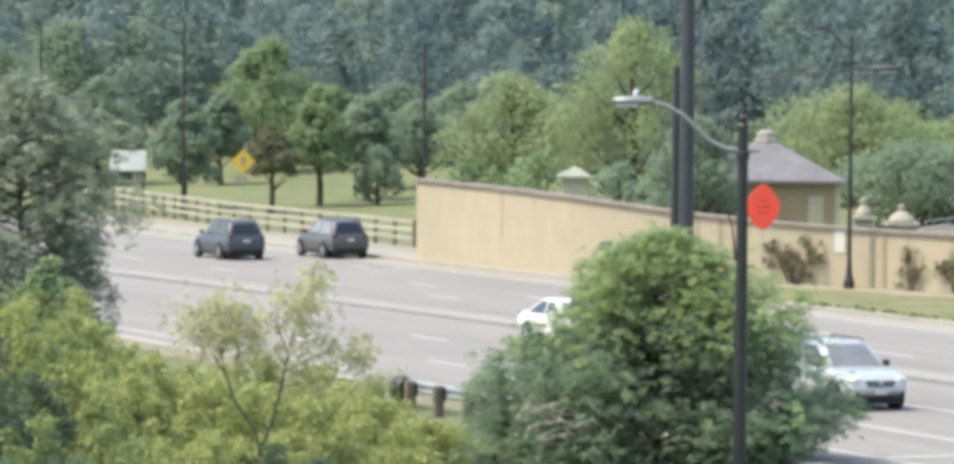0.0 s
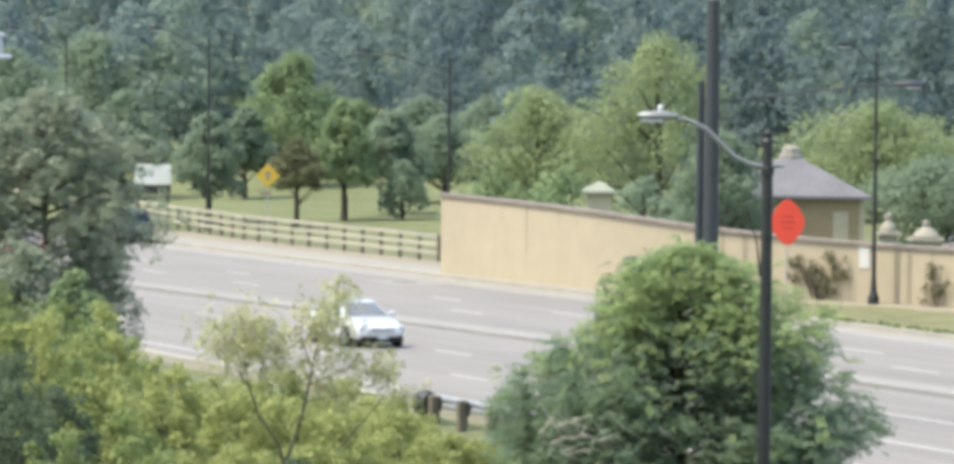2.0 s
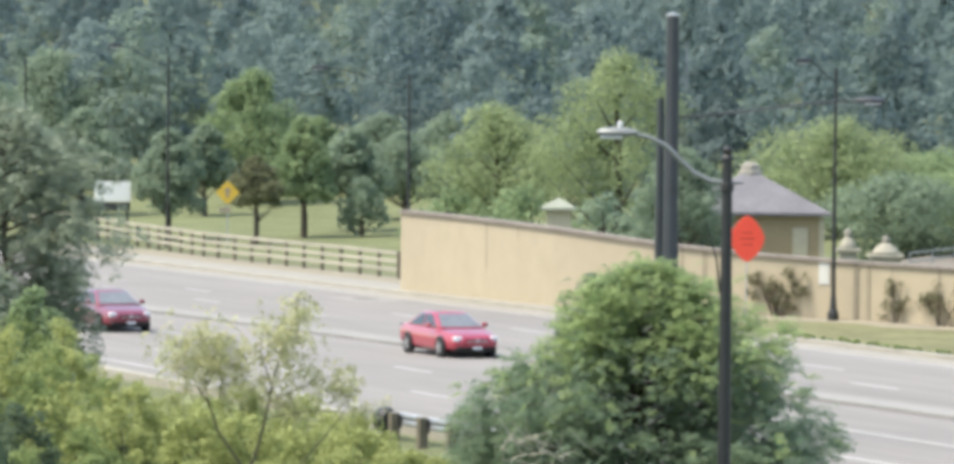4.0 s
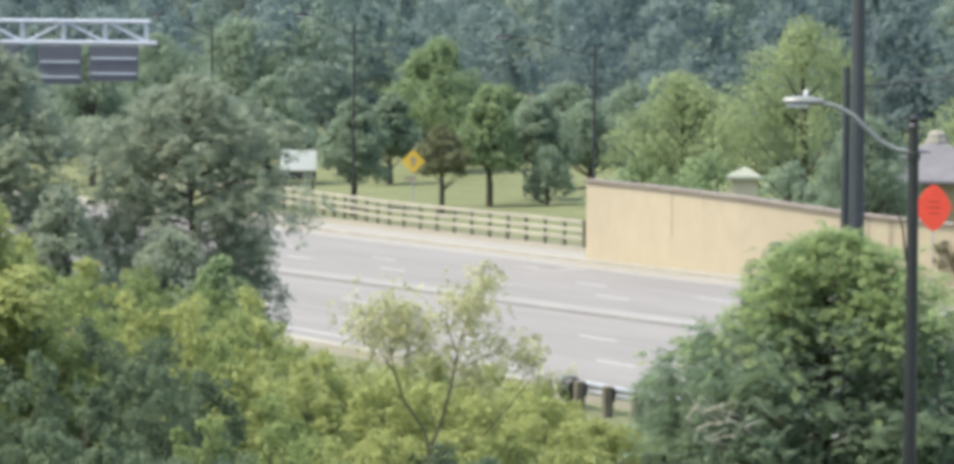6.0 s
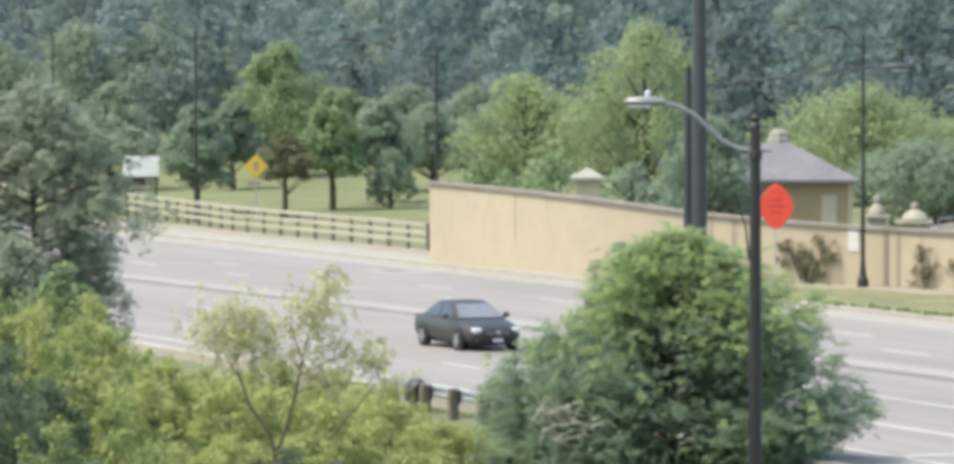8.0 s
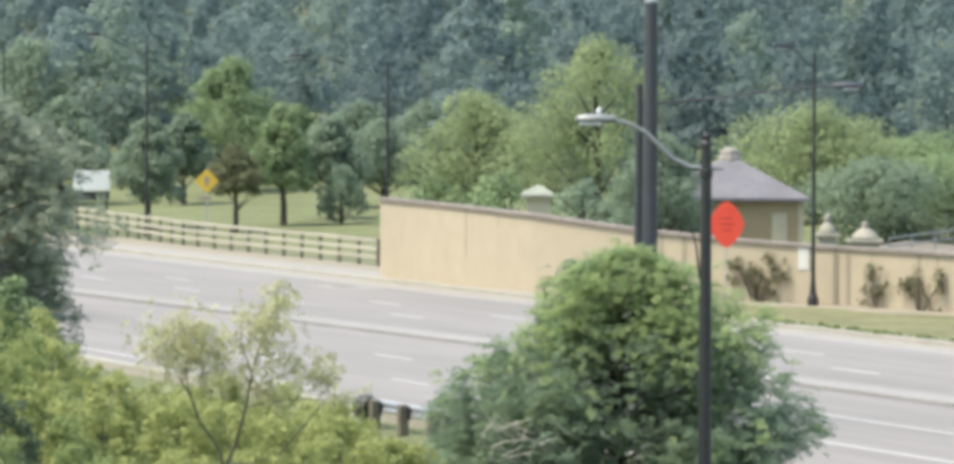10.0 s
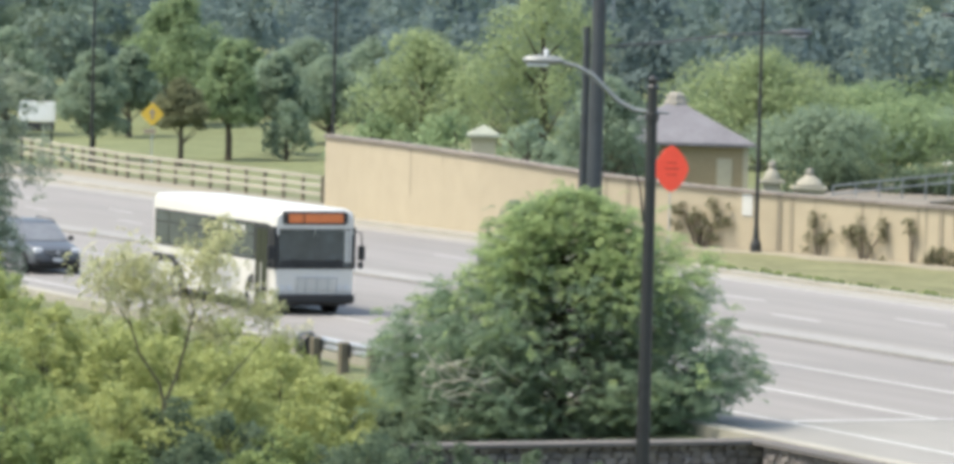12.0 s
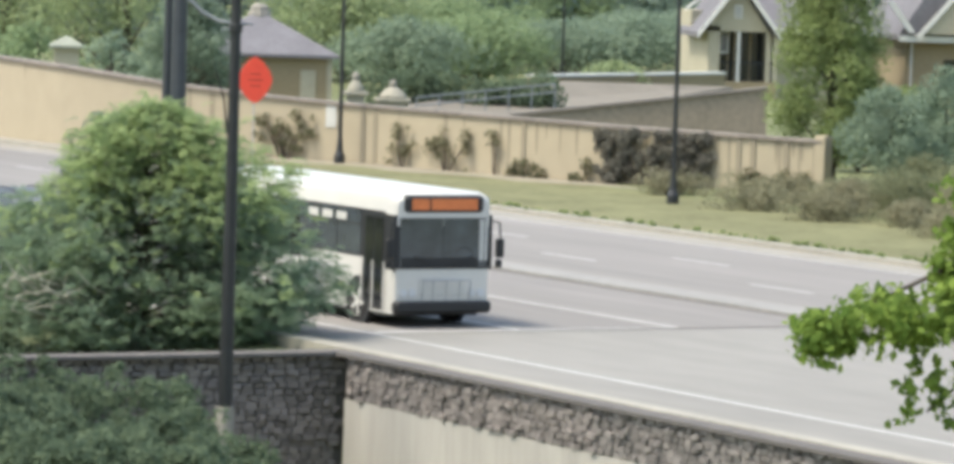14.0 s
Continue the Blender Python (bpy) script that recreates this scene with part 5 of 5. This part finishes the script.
def build_wall_vines():
    r = random.Random(12)
    rows = (("dark climbing plant on the cream wall", 24.2, 1.3, 0.2, 1.75, LEAF_BRONZE, 700), ("sparse climbing plant on the cream wall", 31.0, 0.7, 0.1, 1.7, LEAF_BRONZE, 260), ("sparse climbing plant on the cream wall", 33.4, 1.3, 0.1, 1.6, LEAF_BRONZE, 420),
            ("sparse climbing plant on the cream wall", 36.0, 0.5, 1.0, 1.6, LEAF_BRONZE, 90), ("dark creeper covering the cream wall", 44.2, 2.5, 0.0, 1.95, LEAF_CREEPER, 9000),
            ("low shrub at the foot of the wall", 37.8, 0.9, 0.0, 0.55, LEAF_BRONZE, 420), ("low shrub at the foot of the wall", 40.6, 0.5, 0.0, 0.75, LEAF_BRONZE, 260), ("low shrub at the foot of the wall", 50.3, 1.5, 0.0, 0.8, LEAF_BRONZE, 700))
    for label, u, half, z0, z1, m, n in rows:
        ob = thing("climbing_plant", label, "plant", wall_at(u) @ pose(0, -0.12, 0.1))
        k = max(6, int(half * 14 + n / 100))
        cl = []
        g = Shape()
        for i in range(k):
            x, z = r.uniform(-half, half), z0 + (z1 - z0) * r.random() ** 0.8
            cl.append((x, -0.1, z, r.uniform(0.12, 0.28), 1.0))
            if i % 2 == 0:
                g.tube([(x * 0.2, -0.02, 0), (x * 0.5 + r.uniform(-.1, .1), -0.03, z * 0.5), (x, -0.06, z)], [0.03, 0.022, 0.01], 5)
        part("woody_stem", g, BARK, ob)
        part("foliage", leaf_mesh("foliage", leaf_cloud(int(u * 10), cl, n, 0.16, 0.4), m), m, ob)


# ---- vehicles ----
def wheel(parent, x, y, r, w, rim=None, hub=0.68):
    """A wheel whose axle lies along y; the rim shows on both faces."""
    prof = ((-w / 2, r * 0.7), (-w / 2, r * 0.94), (-w / 2 + 0.03, r), (w / 2 - 0.03, r), (w / 2, r * 0.94), (w / 2, r * 0.7))
    g = Shape().loft([[(q * math.cos(k * math.tau / 20), a, q * math.sin(k * math.tau / 20)) for k in range(20)] for a, q in prof])
    ob = part("wheel", g, TYRE, parent, smooth=True, at=pose(x, y, r))
    h = Shape()
    for side in (-1, 1):
        yy = side * (w / 2 + 0.004)
        h.loft([[(r * hub * math.cos(k * math.tau / 20), yy - side * 0.05, r * hub * math.sin(k * math.tau / 20)) for k in range(20)], [(r * hub * math.cos(k * math.tau / 20), yy, r * hub * math.sin(k * math.tau / 20)) for k in range(20)], [(r * 0.58 * math.cos(k * math.tau / 20), yy - side * 0.03, r * 0.58 * math.sin(k * math.tau / 20)) for k in range(20)]])
        for k in range(5):
            a = k * math.tau / 5
            h.box(0.0, r * hub * 0.95, min(yy, yy + side * 0.015), max(yy, yy + side * 0.015), -0.035, 0.035, pose(0, 0, 0, 0, -math.degrees(a), 0))
    part("rim", h, rim or RIM, ob)
    return ob


def patch(corners, inset, out, thick=0.012):
    """A pane laid on a flat quad of the cabin, inset from its edges."""
    c = [Vector(p) for p in corners]
    mid = sum(c, Vector()) / 4
    nrm = (c[1] - c[0]).cross(c[3] - c[0]).normalized()
    if nrm.dot(Vector(out)) < 0:
        nrm = -nrm
    q = [p + (mid - p).normalized() * inset for p in c]
    return Shape().loft([[p - nrm * 0.01 for p in q], [p + nrm * thick for p in q]])


def bevelled(ring, cut):
    """A ring of corners with each corner cut off."""
    out, n = [], len(ring)
    for i, p in enumerate(ring):
        p = Vector(p)
        for q in (ring[i - 1], ring[(i + 1) % n]):
            out.append(p + (Vector(q) - p).normalized() * cut)
    return out


def car(kind, label, paint, category="car", side_glass=None):
    """Body lofted along its length, a cabin with panes, wheels, lamps, grille, mirrors."""
    ob = thing(kind, label, category)
    suv = kind == "suv"
    if suv:
        length, tall, r = 4.6, 1.70, 0.36
        st = ((-2.28, .72, .52, .98), (-2.22, .86, .34, 1.06), (-1.6, .92, .27, 1.08), (-0.7, .93, .25, 1.06), (0.6, .93, .25, 1.05), (1.0, .93, .25, 1.06), (1.5, .91, .27, 1.01), (2.0, .87, .30, .92), (2.22, .78, .36, .82), (2.3, .62, .42, .68))
        lo, hi = (-2.16, 1.06, 0.80, 1.05), (-1.86, 0.25, 0.64, 1.62)
    else:
        length, tall, r = 4.8, 1.45, 0.33
        st = ((-2.40, .68, .46, .86), (-2.32, .83, .32, .98), (-1.75, .90, .24, 1.02), (-0.9, .92, .22, .97), (0.6, .92, .22, .94), (1.05, .92, .22, .95), (1.6, .90, .24, .88), (2.1, .85, .27, .78), (2.33, .74, .33, .68), (2.42, .58, .40, .58))
        lo, hi = (-1.82, 1.12, 0.80, 0.95), (-1.02, 0.22, 0.60, 1.39)

    def ring(x, w, a, b):
        h = b - a
        return [(x, -w * .86, a), (x, -w * .97, a + h * .12), (x, -w, a + h * .45), (x, -w * .97, a + h * .8), (x, -w * .86, a + h * .96), (x, -w * .55, b), (x, w * .55, b), (x, w * .86, a + h * .96), (x, w * .97, a + h * .8), (x, w, a + h * .45), (x, w * .97, a + h * .12), (x, w * .86, a)]
    part("body", Shape().loft([ring(*s) for s in st]), paint, ob, smooth=True)
    (xa, xb, wl, zl), (xc, xd, wh, zh) = lo, hi
    B = [(xb, -wl, zl), (xb, wl, zl), (xa, wl, zl), (xa, -wl, zl)]
    T = [(xd, -wh, zh), (xd, wh, zh), (xc, wh, zh), (xc, -wh, zh)]
    crown = [(xd - 0.25, -wh * .8, tall), (xd - 0.25, wh * .8, tall), (xc + 0.2, wh * .8, tall), (xc + 0.2, -wh * .8, tall)]
    low = [(x, y, z - 0.12) for x, y, z in B]
    cabin = part("cabin", Shape().loft([bevelled(low, 0.07), bevelled(B, 0.07), bevelled(T, 0.09), bevelled([tuple((Vector(a) * 0.45 + Vector(b) * 0.55) + Vector((0, 0, 0.02))) for a, b in zip(T, crown)], 0.14), bevelled(crown, 0.2)]), paint, ob, smooth=True)
    part("windshield", patch([B[0], B[1], T[1], T[0]], 0.10, (1, 0, 0.4)), SKYGLASS, cabin)
    part("rear_window", patch([B[2], B[3], T[3], T[2]], 0.17, (-1, 0, 0.4)), GLASS, cabin)
    for side in (0, 1):
        b0, b1, t0, t1 = (B[0], B[3], T[0], T[3]) if side == 0 else (B[1], B[2], T[1], T[2])
        mid = lambda p, q, f: tuple(p[i] + (q[i] - p[i]) * f for i in range(3))
        for f0, f1 in ((0.10, 0.50), (0.50, 0.93)):
            part("side_window", patch([mid(b0, b1, f0), mid(b0, b1, f1), mid(t0, t1, f1), mid(t0, t1, f0)], 0.06, (0, -1 + 2 * side, 0.2)), side_glass or GLASS, cabin)
    hx, hz = length / 2 - 0.10, (0.80 if suv else 0.66)
    for s in (-1, 1):
        part("headlight", Shape().box(hx - 0.22, hx + 0.07, min(s * .50, s * .78), max(s * .50, s * .78), hz - 0.10, hz + 0.07, None, 0.04), LENS, ob)
        part("tail_light", Shape().box(-hx - 0.06, -hx + 0.16, min(s * .55, s * .80), max(s * .55, s * .80), hz + 0.05, hz + 0.28, None, 0.03), REDLENS, ob)
        part("mirror", Shape().box(0.55, 0.75, min(s * .93, s * 1.10), max(s * .93, s * 1.10), zl, zl + 0.16, None, 0.04), paint if not suv else TRIMBLACK, ob)
    grille = part("grille", Shape().loft([[(x, -w, hz - (0.17 if suv else 0.13)), (x, w, hz - (0.17 if suv else 0.13)), (x, w * 1.15, hz - 0.02), (x, -w * 1.15, hz - 0.02)] for x, w in ((hx - 0.05, 0.38), (hx + 0.115, 0.36))]), TRIMBLACK, ob)
    for k in range(2):
        part("grille_bar", Shape().box(hx + 0.1, hx + 0.13, -0.36, 0.36, hz - 0.13 + k * 0.06, hz - 0.115 + k * 0.06), RIM, grille)
    emblem = Shape().tube([(hx + 0.1, 0, hz - 0.07), (hx + 0.145, 0, hz - 0.07)], 0.06, 10)
    part("emblem", emblem, RIM, ob)
    part("lower_intake", Shape().box(hx - 0.1, hx + 0.10, -0.70, 0.70, 0.28 if not suv else 0.34, 0.40 if not suv else 0.52, None, 0.03), TRIMBLACK, ob)
    part("number_plate", Shape().box(hx + 0.06, hx + 0.15, -0.16, 0.16, hz - 0.36, hz - 0.26), PLATE, ob)
    part("rear_number_plate", Shape().box(-hx - 0.085, -hx - 0.055, -0.16, 0.16, hz - 0.02, hz + 0.09), PLATE, ob)
    part("rear_bumper", Shape().box(-hx - 0.09, -hx + 0.1, -0.78, 0.78, 0.36, 0.52, None, 0.04), TRIMBLACK if suv else paint, ob)
    if suv:
        for s in (-1, 1):
            part("roof_rail", Shape().tube([(-1.7, s * .58, tall - 0.02), (-1.5, s * .58, tall + 0.04), (0.0, s * .58, tall + 0.03), (0.2, s * .58, tall - 0.04)], 0.02, 6), TRIMBLACK, cabin)
        for s in (-1, 1):
            part("sill", Shape().box(-1.4, 1.4, min(s * .80, s * .95), max(s * .80, s * .95), 0.24, 0.38, None, 0.03), TRIMBLACK, ob)
    for x in (1.42, -1.38):
        for s in (-1, 1):
            arch = Shape().tube([(x, s * .84, r), (x, s * .945, r)], r + 0.06, 20)
            part("wheel_arch", arch, TRIMBLACK, ob)
            wheel(ob, x, s * 0.86, r, 0.22)
    part("underbody", Shape().box(-2.0, 2.0, -0.75, 0.75, 0.17, 0.32), TRIMBLACK, ob)
    return ob


def paint(name, color, rough=0.3, metal=0.0, coat=0.9):
    m = mat(name, color, rough, metal, vary=0.06, bump=0, scale=0.8, fine=4)
    m.node_tree.nodes["Principled BSDF"].inputs["Coat Weight"].default_value = coat
    return m


def build_bus():
    ob = thing("city_bus", "white low-floor city bus with amber destination sign", "bus")
    L, W, H = 10.4, 1.28, 3.12
    x0, x1 = -L / 2, L / 2

    def ring(x, w, a, b, c):
        return [(x, -w, a), (x, -w, b - 0.22), (x, -w + 0.04, b - 0.08), (x, -w + 0.18, b), (x, 0, b + c), (x, w - 0.18, b), (x, w - 0.04, b - 0.08), (x, w, b - 0.22), (x, w, a)]
    body = Shape().loft([ring(x0, W - 0.04, 0.36, H - 0.08, 0.02), ring(x0 + 0.12, W, 0.34, H, 0.03), ring(x1 - 0.35, W, 0.32, H, 0.03), ring(x1 - 0.1, W - 0.02, 0.32, H - 0.04, 0.03), ring(x1, W - 0.08, 0.36, H - 0.14, 0.02)])
    part("body", body, BUSWHITE, ob, smooth=True)
    part("skirt", Shape().box(x0 + 0.15, x1 - 0.5, -W + 0.05, W - 0.05, 0.24, 0.36), TRIMBLACK, ob)
    for s in (-1, 1):
        a, b = sorted((s * (W - 0.02), s * (W + 0.012)))
        band = part("window_band", Shape().box(x0 + 0.25, x1 - 0.42, a, b, 1.54, 2.66, None, 0.01), TRIMBLACK, ob)
        n = 7
        for i in range(n):
            u0 = x0 + 0.35 + (L - 1.9) * i / n
            u1 = x0 + 0.35 + (L - 1.9) * (i + 1) / n - 0.07
            c, d = sorted((s * (W + 0.013), s * (W + 0.02)))
            part("pane", Shape().box(u0, u1, c, d, 1.60, 2.26), BUSSCREEN, band)
            part("vent_pane", Shape().box(u0, u1, c, d, 2.30, 2.60), BUSSCREEN, band)
        c, d = sorted((s * (W - 0.02), s * (W + 0.006)))
        part("stripe", Shape().box(x0 + 0.1, x0 + 2.9, c, d, 1.10, 1.30, None, 0.005), BUSGREY, ob)
        part("graphic", Shape().prism([(0.2, 0.55), (1.7, 0.55), (2.1, 1.3), (0.9, 1.3)], c, d + (0.001 if s > 0 else 0)), BUSGREY, ob)
    # doors on the kerb side
    for u0, u1 in ((x1 - 1.45, x1 - 0.45), (-0.65, 0.5)):
        door = part("door", Shape().box(u0, u1, -W - 0.016, -W + 0.02, 0.38, 2.58, None, 0.01), TRIMBLACK, ob)
        m = (u0 + u1) / 2
        for a, b in ((u0 + 0.06, m - 0.03), (m + 0.03, u1 - 0.06)):
            part("door_pane", Shape().box(a, b, -W - 0.024, -W - 0.014, 0.62 if u0 > 2 else 1.56, 2.50), GLASS, door)
        if u0 < 2:
            part("door_panel", Shape().box(u0 + 0.05, u1 - 0.05, -W - 0.024, -W - 0.014, 0.42, 1.3), BUSWHITE, door)
    # front
    part("front_mask", Shape().prism([(x1 - 0.48, 1.36), (x1 + 0.02, 1.36), (x1 - 0.005, 2.60), (x1 - 0.48, 2.60)], -W - 0.01, W + 0.01), TRIMBLACK, ob)
    for s in (-1, 1):
        c, d = sorted((s * 0.008, s * (W - 0.14)))
        part("windshield", Shape().prism([(x1 - 0.1, 1.41), (x1 + 0.03, 1.41), (x1 + 0.006, 2.54), (x1 - 0.1, 2.54)], c, d), BUSSCREEN, ob)
    box = part("destination_sign", Shape().box(x1 - 0.35, x1 + 0.05, -1.06, 1.06, 2.64, 3.06, None, 0.07), TRIMBLACK, ob)
    part("display", Shape().box(x1 - 0.05, x1 + 0.056, -0.86, 0.86, 2.72, 2.98), DISPLAY, box, "amber lit display")
    part("display_divider", Shape().box(x1 - 0.05, x1 + 0.062, -0.40, -0.36, 2.72, 2.98), TRIMBLACK, box)
    part("bumper", Shape().box(x1 - 0.12, x1 + 0.16, -W + 0.02, W - 0.02, 0.34, 0.62, None, 0.06), TRIMBLACK, ob)
    for s in (-1, 1):
        for k in (0.78, 1.02):
            part("headlight", Shape().tube([(x1 - 0.06, s * k, 0.80), (x1 + 0.035, s * k, 0.80)], 0.10, 12), LENS, ob)
        arm = part("mirror_arm", Shape().tube([(x1 - 0.1, s * (W - 0.05), 2.48), (x1 + 0.12, s * (W + 0.14), 2.43), (x1 + 0.14, s * (W + 0.17), 1.96)], 0.025, 6), TRIMBLACK, ob)
        c, d = sorted((s * (W + 0.06), s * (W + 0.27)))
        part("mirror", Shape().box(x1 + 0.04, x1 + 0.16, c, d, 1.62, 2.06, None, 0.03), TRIMBLACK, arm)
        part("lower_mirror", Shape().box(x1 + 0.04, x1 + 0.14, c, d - 0.04, 1.38, 1.58, None, 0.03), TRIMBLACK, arm)
        part("wiper", Shape().tube([(x1 + 0.045, s * 0.2, 1.39), (x1 + 0.05, s * 0.75, 1.66)], 0.014, 5), TRIMBLACK, ob)
    # Pale upright strips on the driver's side of the windshield.
    for k, w in ((1.0, 0.05), (1.12, 0.035)):
        part("windshield_strip", Shape().box(x1 - 0.02, x1 + 0.034, k - w, k + w, 1.55, 2.5), INTERIOR, ob, "pale upright strip on the windshield")
    part("dashboard", Shape().prism([(x1 - 0.05, 1.41), (x1 + 0.034, 1.41), (x1 + 0.028, 1.62), (x1 - 0.05, 1.62)], -W + 0.2, W - 0.35), TRIMBLACK, ob)
    part("steering_wheel", Shape().tube([(x1 + 0.01, 0.55 + 0.24 * math.cos(a), 1.66 + 0.2 * math.sin(a)) for a in [k * math.tau / 12 for k in range(13)]], 0.02, 5), TRIMBLACK, ob)
    part("rear_dark_panel", Shape().box(x0 + 0.15, x0 + 2.2, -W - 0.012, -W + 0.02, 1.02, 1.28, None, 0.005), TRIMBLACK, ob)
    for k, (a, b) in enumerate(((0.9, 1.5), (1.7, 2.3))):
        part("side_emblem", Shape().prism([(a, 0.75), (b, 0.75), (b + 0.25, 1.25), (a + 0.25, 1.25)], -W - 0.012, -W + 0.02), (BUSGREY, INTERIOR)[k], ob)
    # Light in the vent panes, painted as white bars outside the glass.
    for k in range(3):
        part("vent_pane_glint", Shape().box(0.9 + k * 0.72, 1.4 + k * 0.72, -W - 0.026, -W - 0.019, 2.34, 2.52, None, 0.003), BUSWHITE, ob)
    for u in (x1 - 1.5, x1 - 0.98, x1 - 0.42):
        part("door_post", Shape().box(u - 0.03, u + 0.03, -W - 0.034, -W - 0.02, 0.4, 1.5), BUSWHITE, ob, "white door post")
    rack = part("bike_rack", Shape().tube([(x1 + 0.2, -0.62, 0.66), (x1 + 0.26, -0.62, 1.12), (x1 + 0.26, 0.62, 1.12), (x1 + 0.2, 0.62, 0.66)], 0.025, 6), GALV, ob)
    for u in (-0.35, 0.0, 0.35):
        part("rack_bar", Shape().tube([(x1 + 0.2, u, 0.64), (x1 + 0.25, u, 1.12)], 0.016, 5), GALV, rack)
    part("front_panel", Shape().box(x1 - 0.05, x1 + 0.012, -0.62, 0.62, 0.72, 1.16, None, 0.02), INTERIOR, ob)
    for x in (3.5, -2.9):
        for s in (-1, 1):
            part("wheel_arch", Shape().tube([(x, s * (W - 0.12), 0.5), (x, s * (W + 0.008), 0.5)], 0.60, 20), TRIMBLACK, ob)
            wheel(ob, x, s * (W - 0.135), 0.49, 0.29, TRIM, 0.66)
    return ob


build_ground()
build_road()
build_perimeter_wall()
build_fence()
build_guardrail()
build_stone_walls()
build_gatehouse()
build_houses()
build_terrace()
build_wall_vines()
build_background_trees()
build_far_woods()
build_near_plants()
build_kerb_weeds()
build_overhanging_branch()
build_poles()
build_signs()
BUS = build_bus()
DARK_SUV = car("suv", "dark blue-grey sport utility vehicle driving away", paint("dark_slate_paint", (0.044, 0.052, 0.068), 0.45, 0.0, 0.12))
DARK_WAGON = car("suv", "dark grey crossover driving away with grey roof", paint("dark_grey_paint", (0.06, 0.064, 0.072), 0.45, 0.0, 0.12), side_glass=SKYGLASS)
WHITE_SEDAN = car("sedan", "glossy white sedan with dark windows", paint("white_car_paint", (0.624, 0.624, 0.616)))
SILVER_SUV = car("suv", "pale silver sport utility vehicle with black trim", paint("pale_silver_paint", (0.40, 0.412, 0.415), 0.3, 0.2))
SILVER_SEDAN = car("sedan", "silver-white sedan with dark tinted windows", paint("silver_white_paint", (0.528, 0.536, 0.552), 0.3, 0.1))
RED_SEDAN = car("sedan", "dark red four-door sedan with silver wheels", paint("dark_red_paint", (0.15, 0.012, 0.03)))
RED_COUPE = car("sedan", "bright red four-door sedan with silver wheels", paint("bright_red_paint", (0.27, 0.014, 0.035)))
BLACK_SEDAN = car("sedan", "shiny black four-door sedan with silver wheels", paint("black_paint", (0.016, 0.0160, 0.0165), 0.5, 0.0, 0.1))
GREY_SUV = car("suv", "dark grey sport utility vehicle with black trim", paint("slate_grey_paint", (0.06, 0.068, 0.08), 0.45, 0.0, 0.12))


def roll_wheels(ob, t0, t1, speed):
    """Turn the wheels while the vehicle passes; five alike spokes, so whole fifths of a turn are left out."""
    for w in [c for c in ob.children if c.name.startswith("wheel") and "arch" not in c.name]:
        r = w.matrix_basis.translation.z
        step = math.degrees(speed / FPS / r) % 72.0
        at = Matrix.Translation(w.matrix_basis.translation)
        k0, k1 = int(t0 * FPS), int(t1 * FPS)
        rows = [(k / FPS, at @ pose(0, 0, 0, 0, step * (k - k0), 0)) for k in range(k0, k1 + 1)]
        if k0 > 0:
            rows = [(0.0, rows[0][1])] + rows
        if k1 < 14 * FPS:
            rows.append((14.0, rows[-1][1]))
        walk(w, rows)


def motions():
    """Every vehicle keeps its lane: seconds and the front's place along the road, lane, half length."""
    seen = {BUS: (9.5, 14.0, 16.7), DARK_SUV: (0, 2, 19.0), DARK_WAGON: (0, 2.5, 16.0), WHITE_SEDAN: (0, 2, 19.5), SILVER_SUV: (0, 1, 17.0), SILVER_SEDAN: (0.5, 4, 27.5),
            RED_SEDAN: (3, 6, 28.0), RED_COUPE: (3.5, 6, 27.0), BLACK_SEDAN: (6, 9.5, 27.0), GREY_SUV: (11, 14.0, 15.0)}
    for ob, lane, half, sign, rows in (
            (BUS, 52.4, 5.2, 1, ((0, -329.6), (11, -146.5), (12.5, -120.7), (14, -95.8))),
            (DARK_SUV, 70.0, 2.3, -1, ((0, -191.0 - 4.6), (1, -210.0 - 4.6), (14, -455.0))),
            (DARK_WAGON, 74.9, 2.3, -1, ((0, -191.3 - 4.6), (1.5, -215.5 - 4.6), (14, -416.0))),
            (WHITE_SEDAN, 59.8, 2.4, 1, ((0, -131.5), (1, -112.0), (14, 200.0))),
            (SILVER_SUV, 56.5, 2.3, 1, ((0, -107.2), (0.5, -99.5), (14, 280.0))),
            (SILVER_SEDAN, 55.5, 2.4, 1, ((0, -196.0), (1.2, -163.0), (2.1, -138.3), (14, 188.0))),
            (RED_SEDAN, 55.2, 2.4, 1, ((0, -273.0), (4.3, -152.6), (5.0, -133.0), (14, 119.0))),
            (RED_COUPE, 61.2, 2.4, 1, ((0, -250.0), (4.9, -119.0), (5.2, -110.8), (14, 127.0))),
            (BLACK_SEDAN, 56.4, 2.4, 1, ((0, -349.0), (7.0, -160.0), (8.2, -127.5), (14, 28.6))),
            (GREY_SUV, 52.0, 2.3, 1, ((0, -372.0, 50.0), (12.0, -148.3, 51.0), (13.2, -129.3), (14, -117.0, 52.4)))):
        t0, t1, speed = seen[ob]
        roll_wheels(ob, t0, t1, speed)
        walk(ob, [(t, ROAD @ pose(s - sign * half, (*own, lane)[0], 0.0, 0, 0, 0 if sign > 0 else 180)) for t, s, *own in rows])


motions()
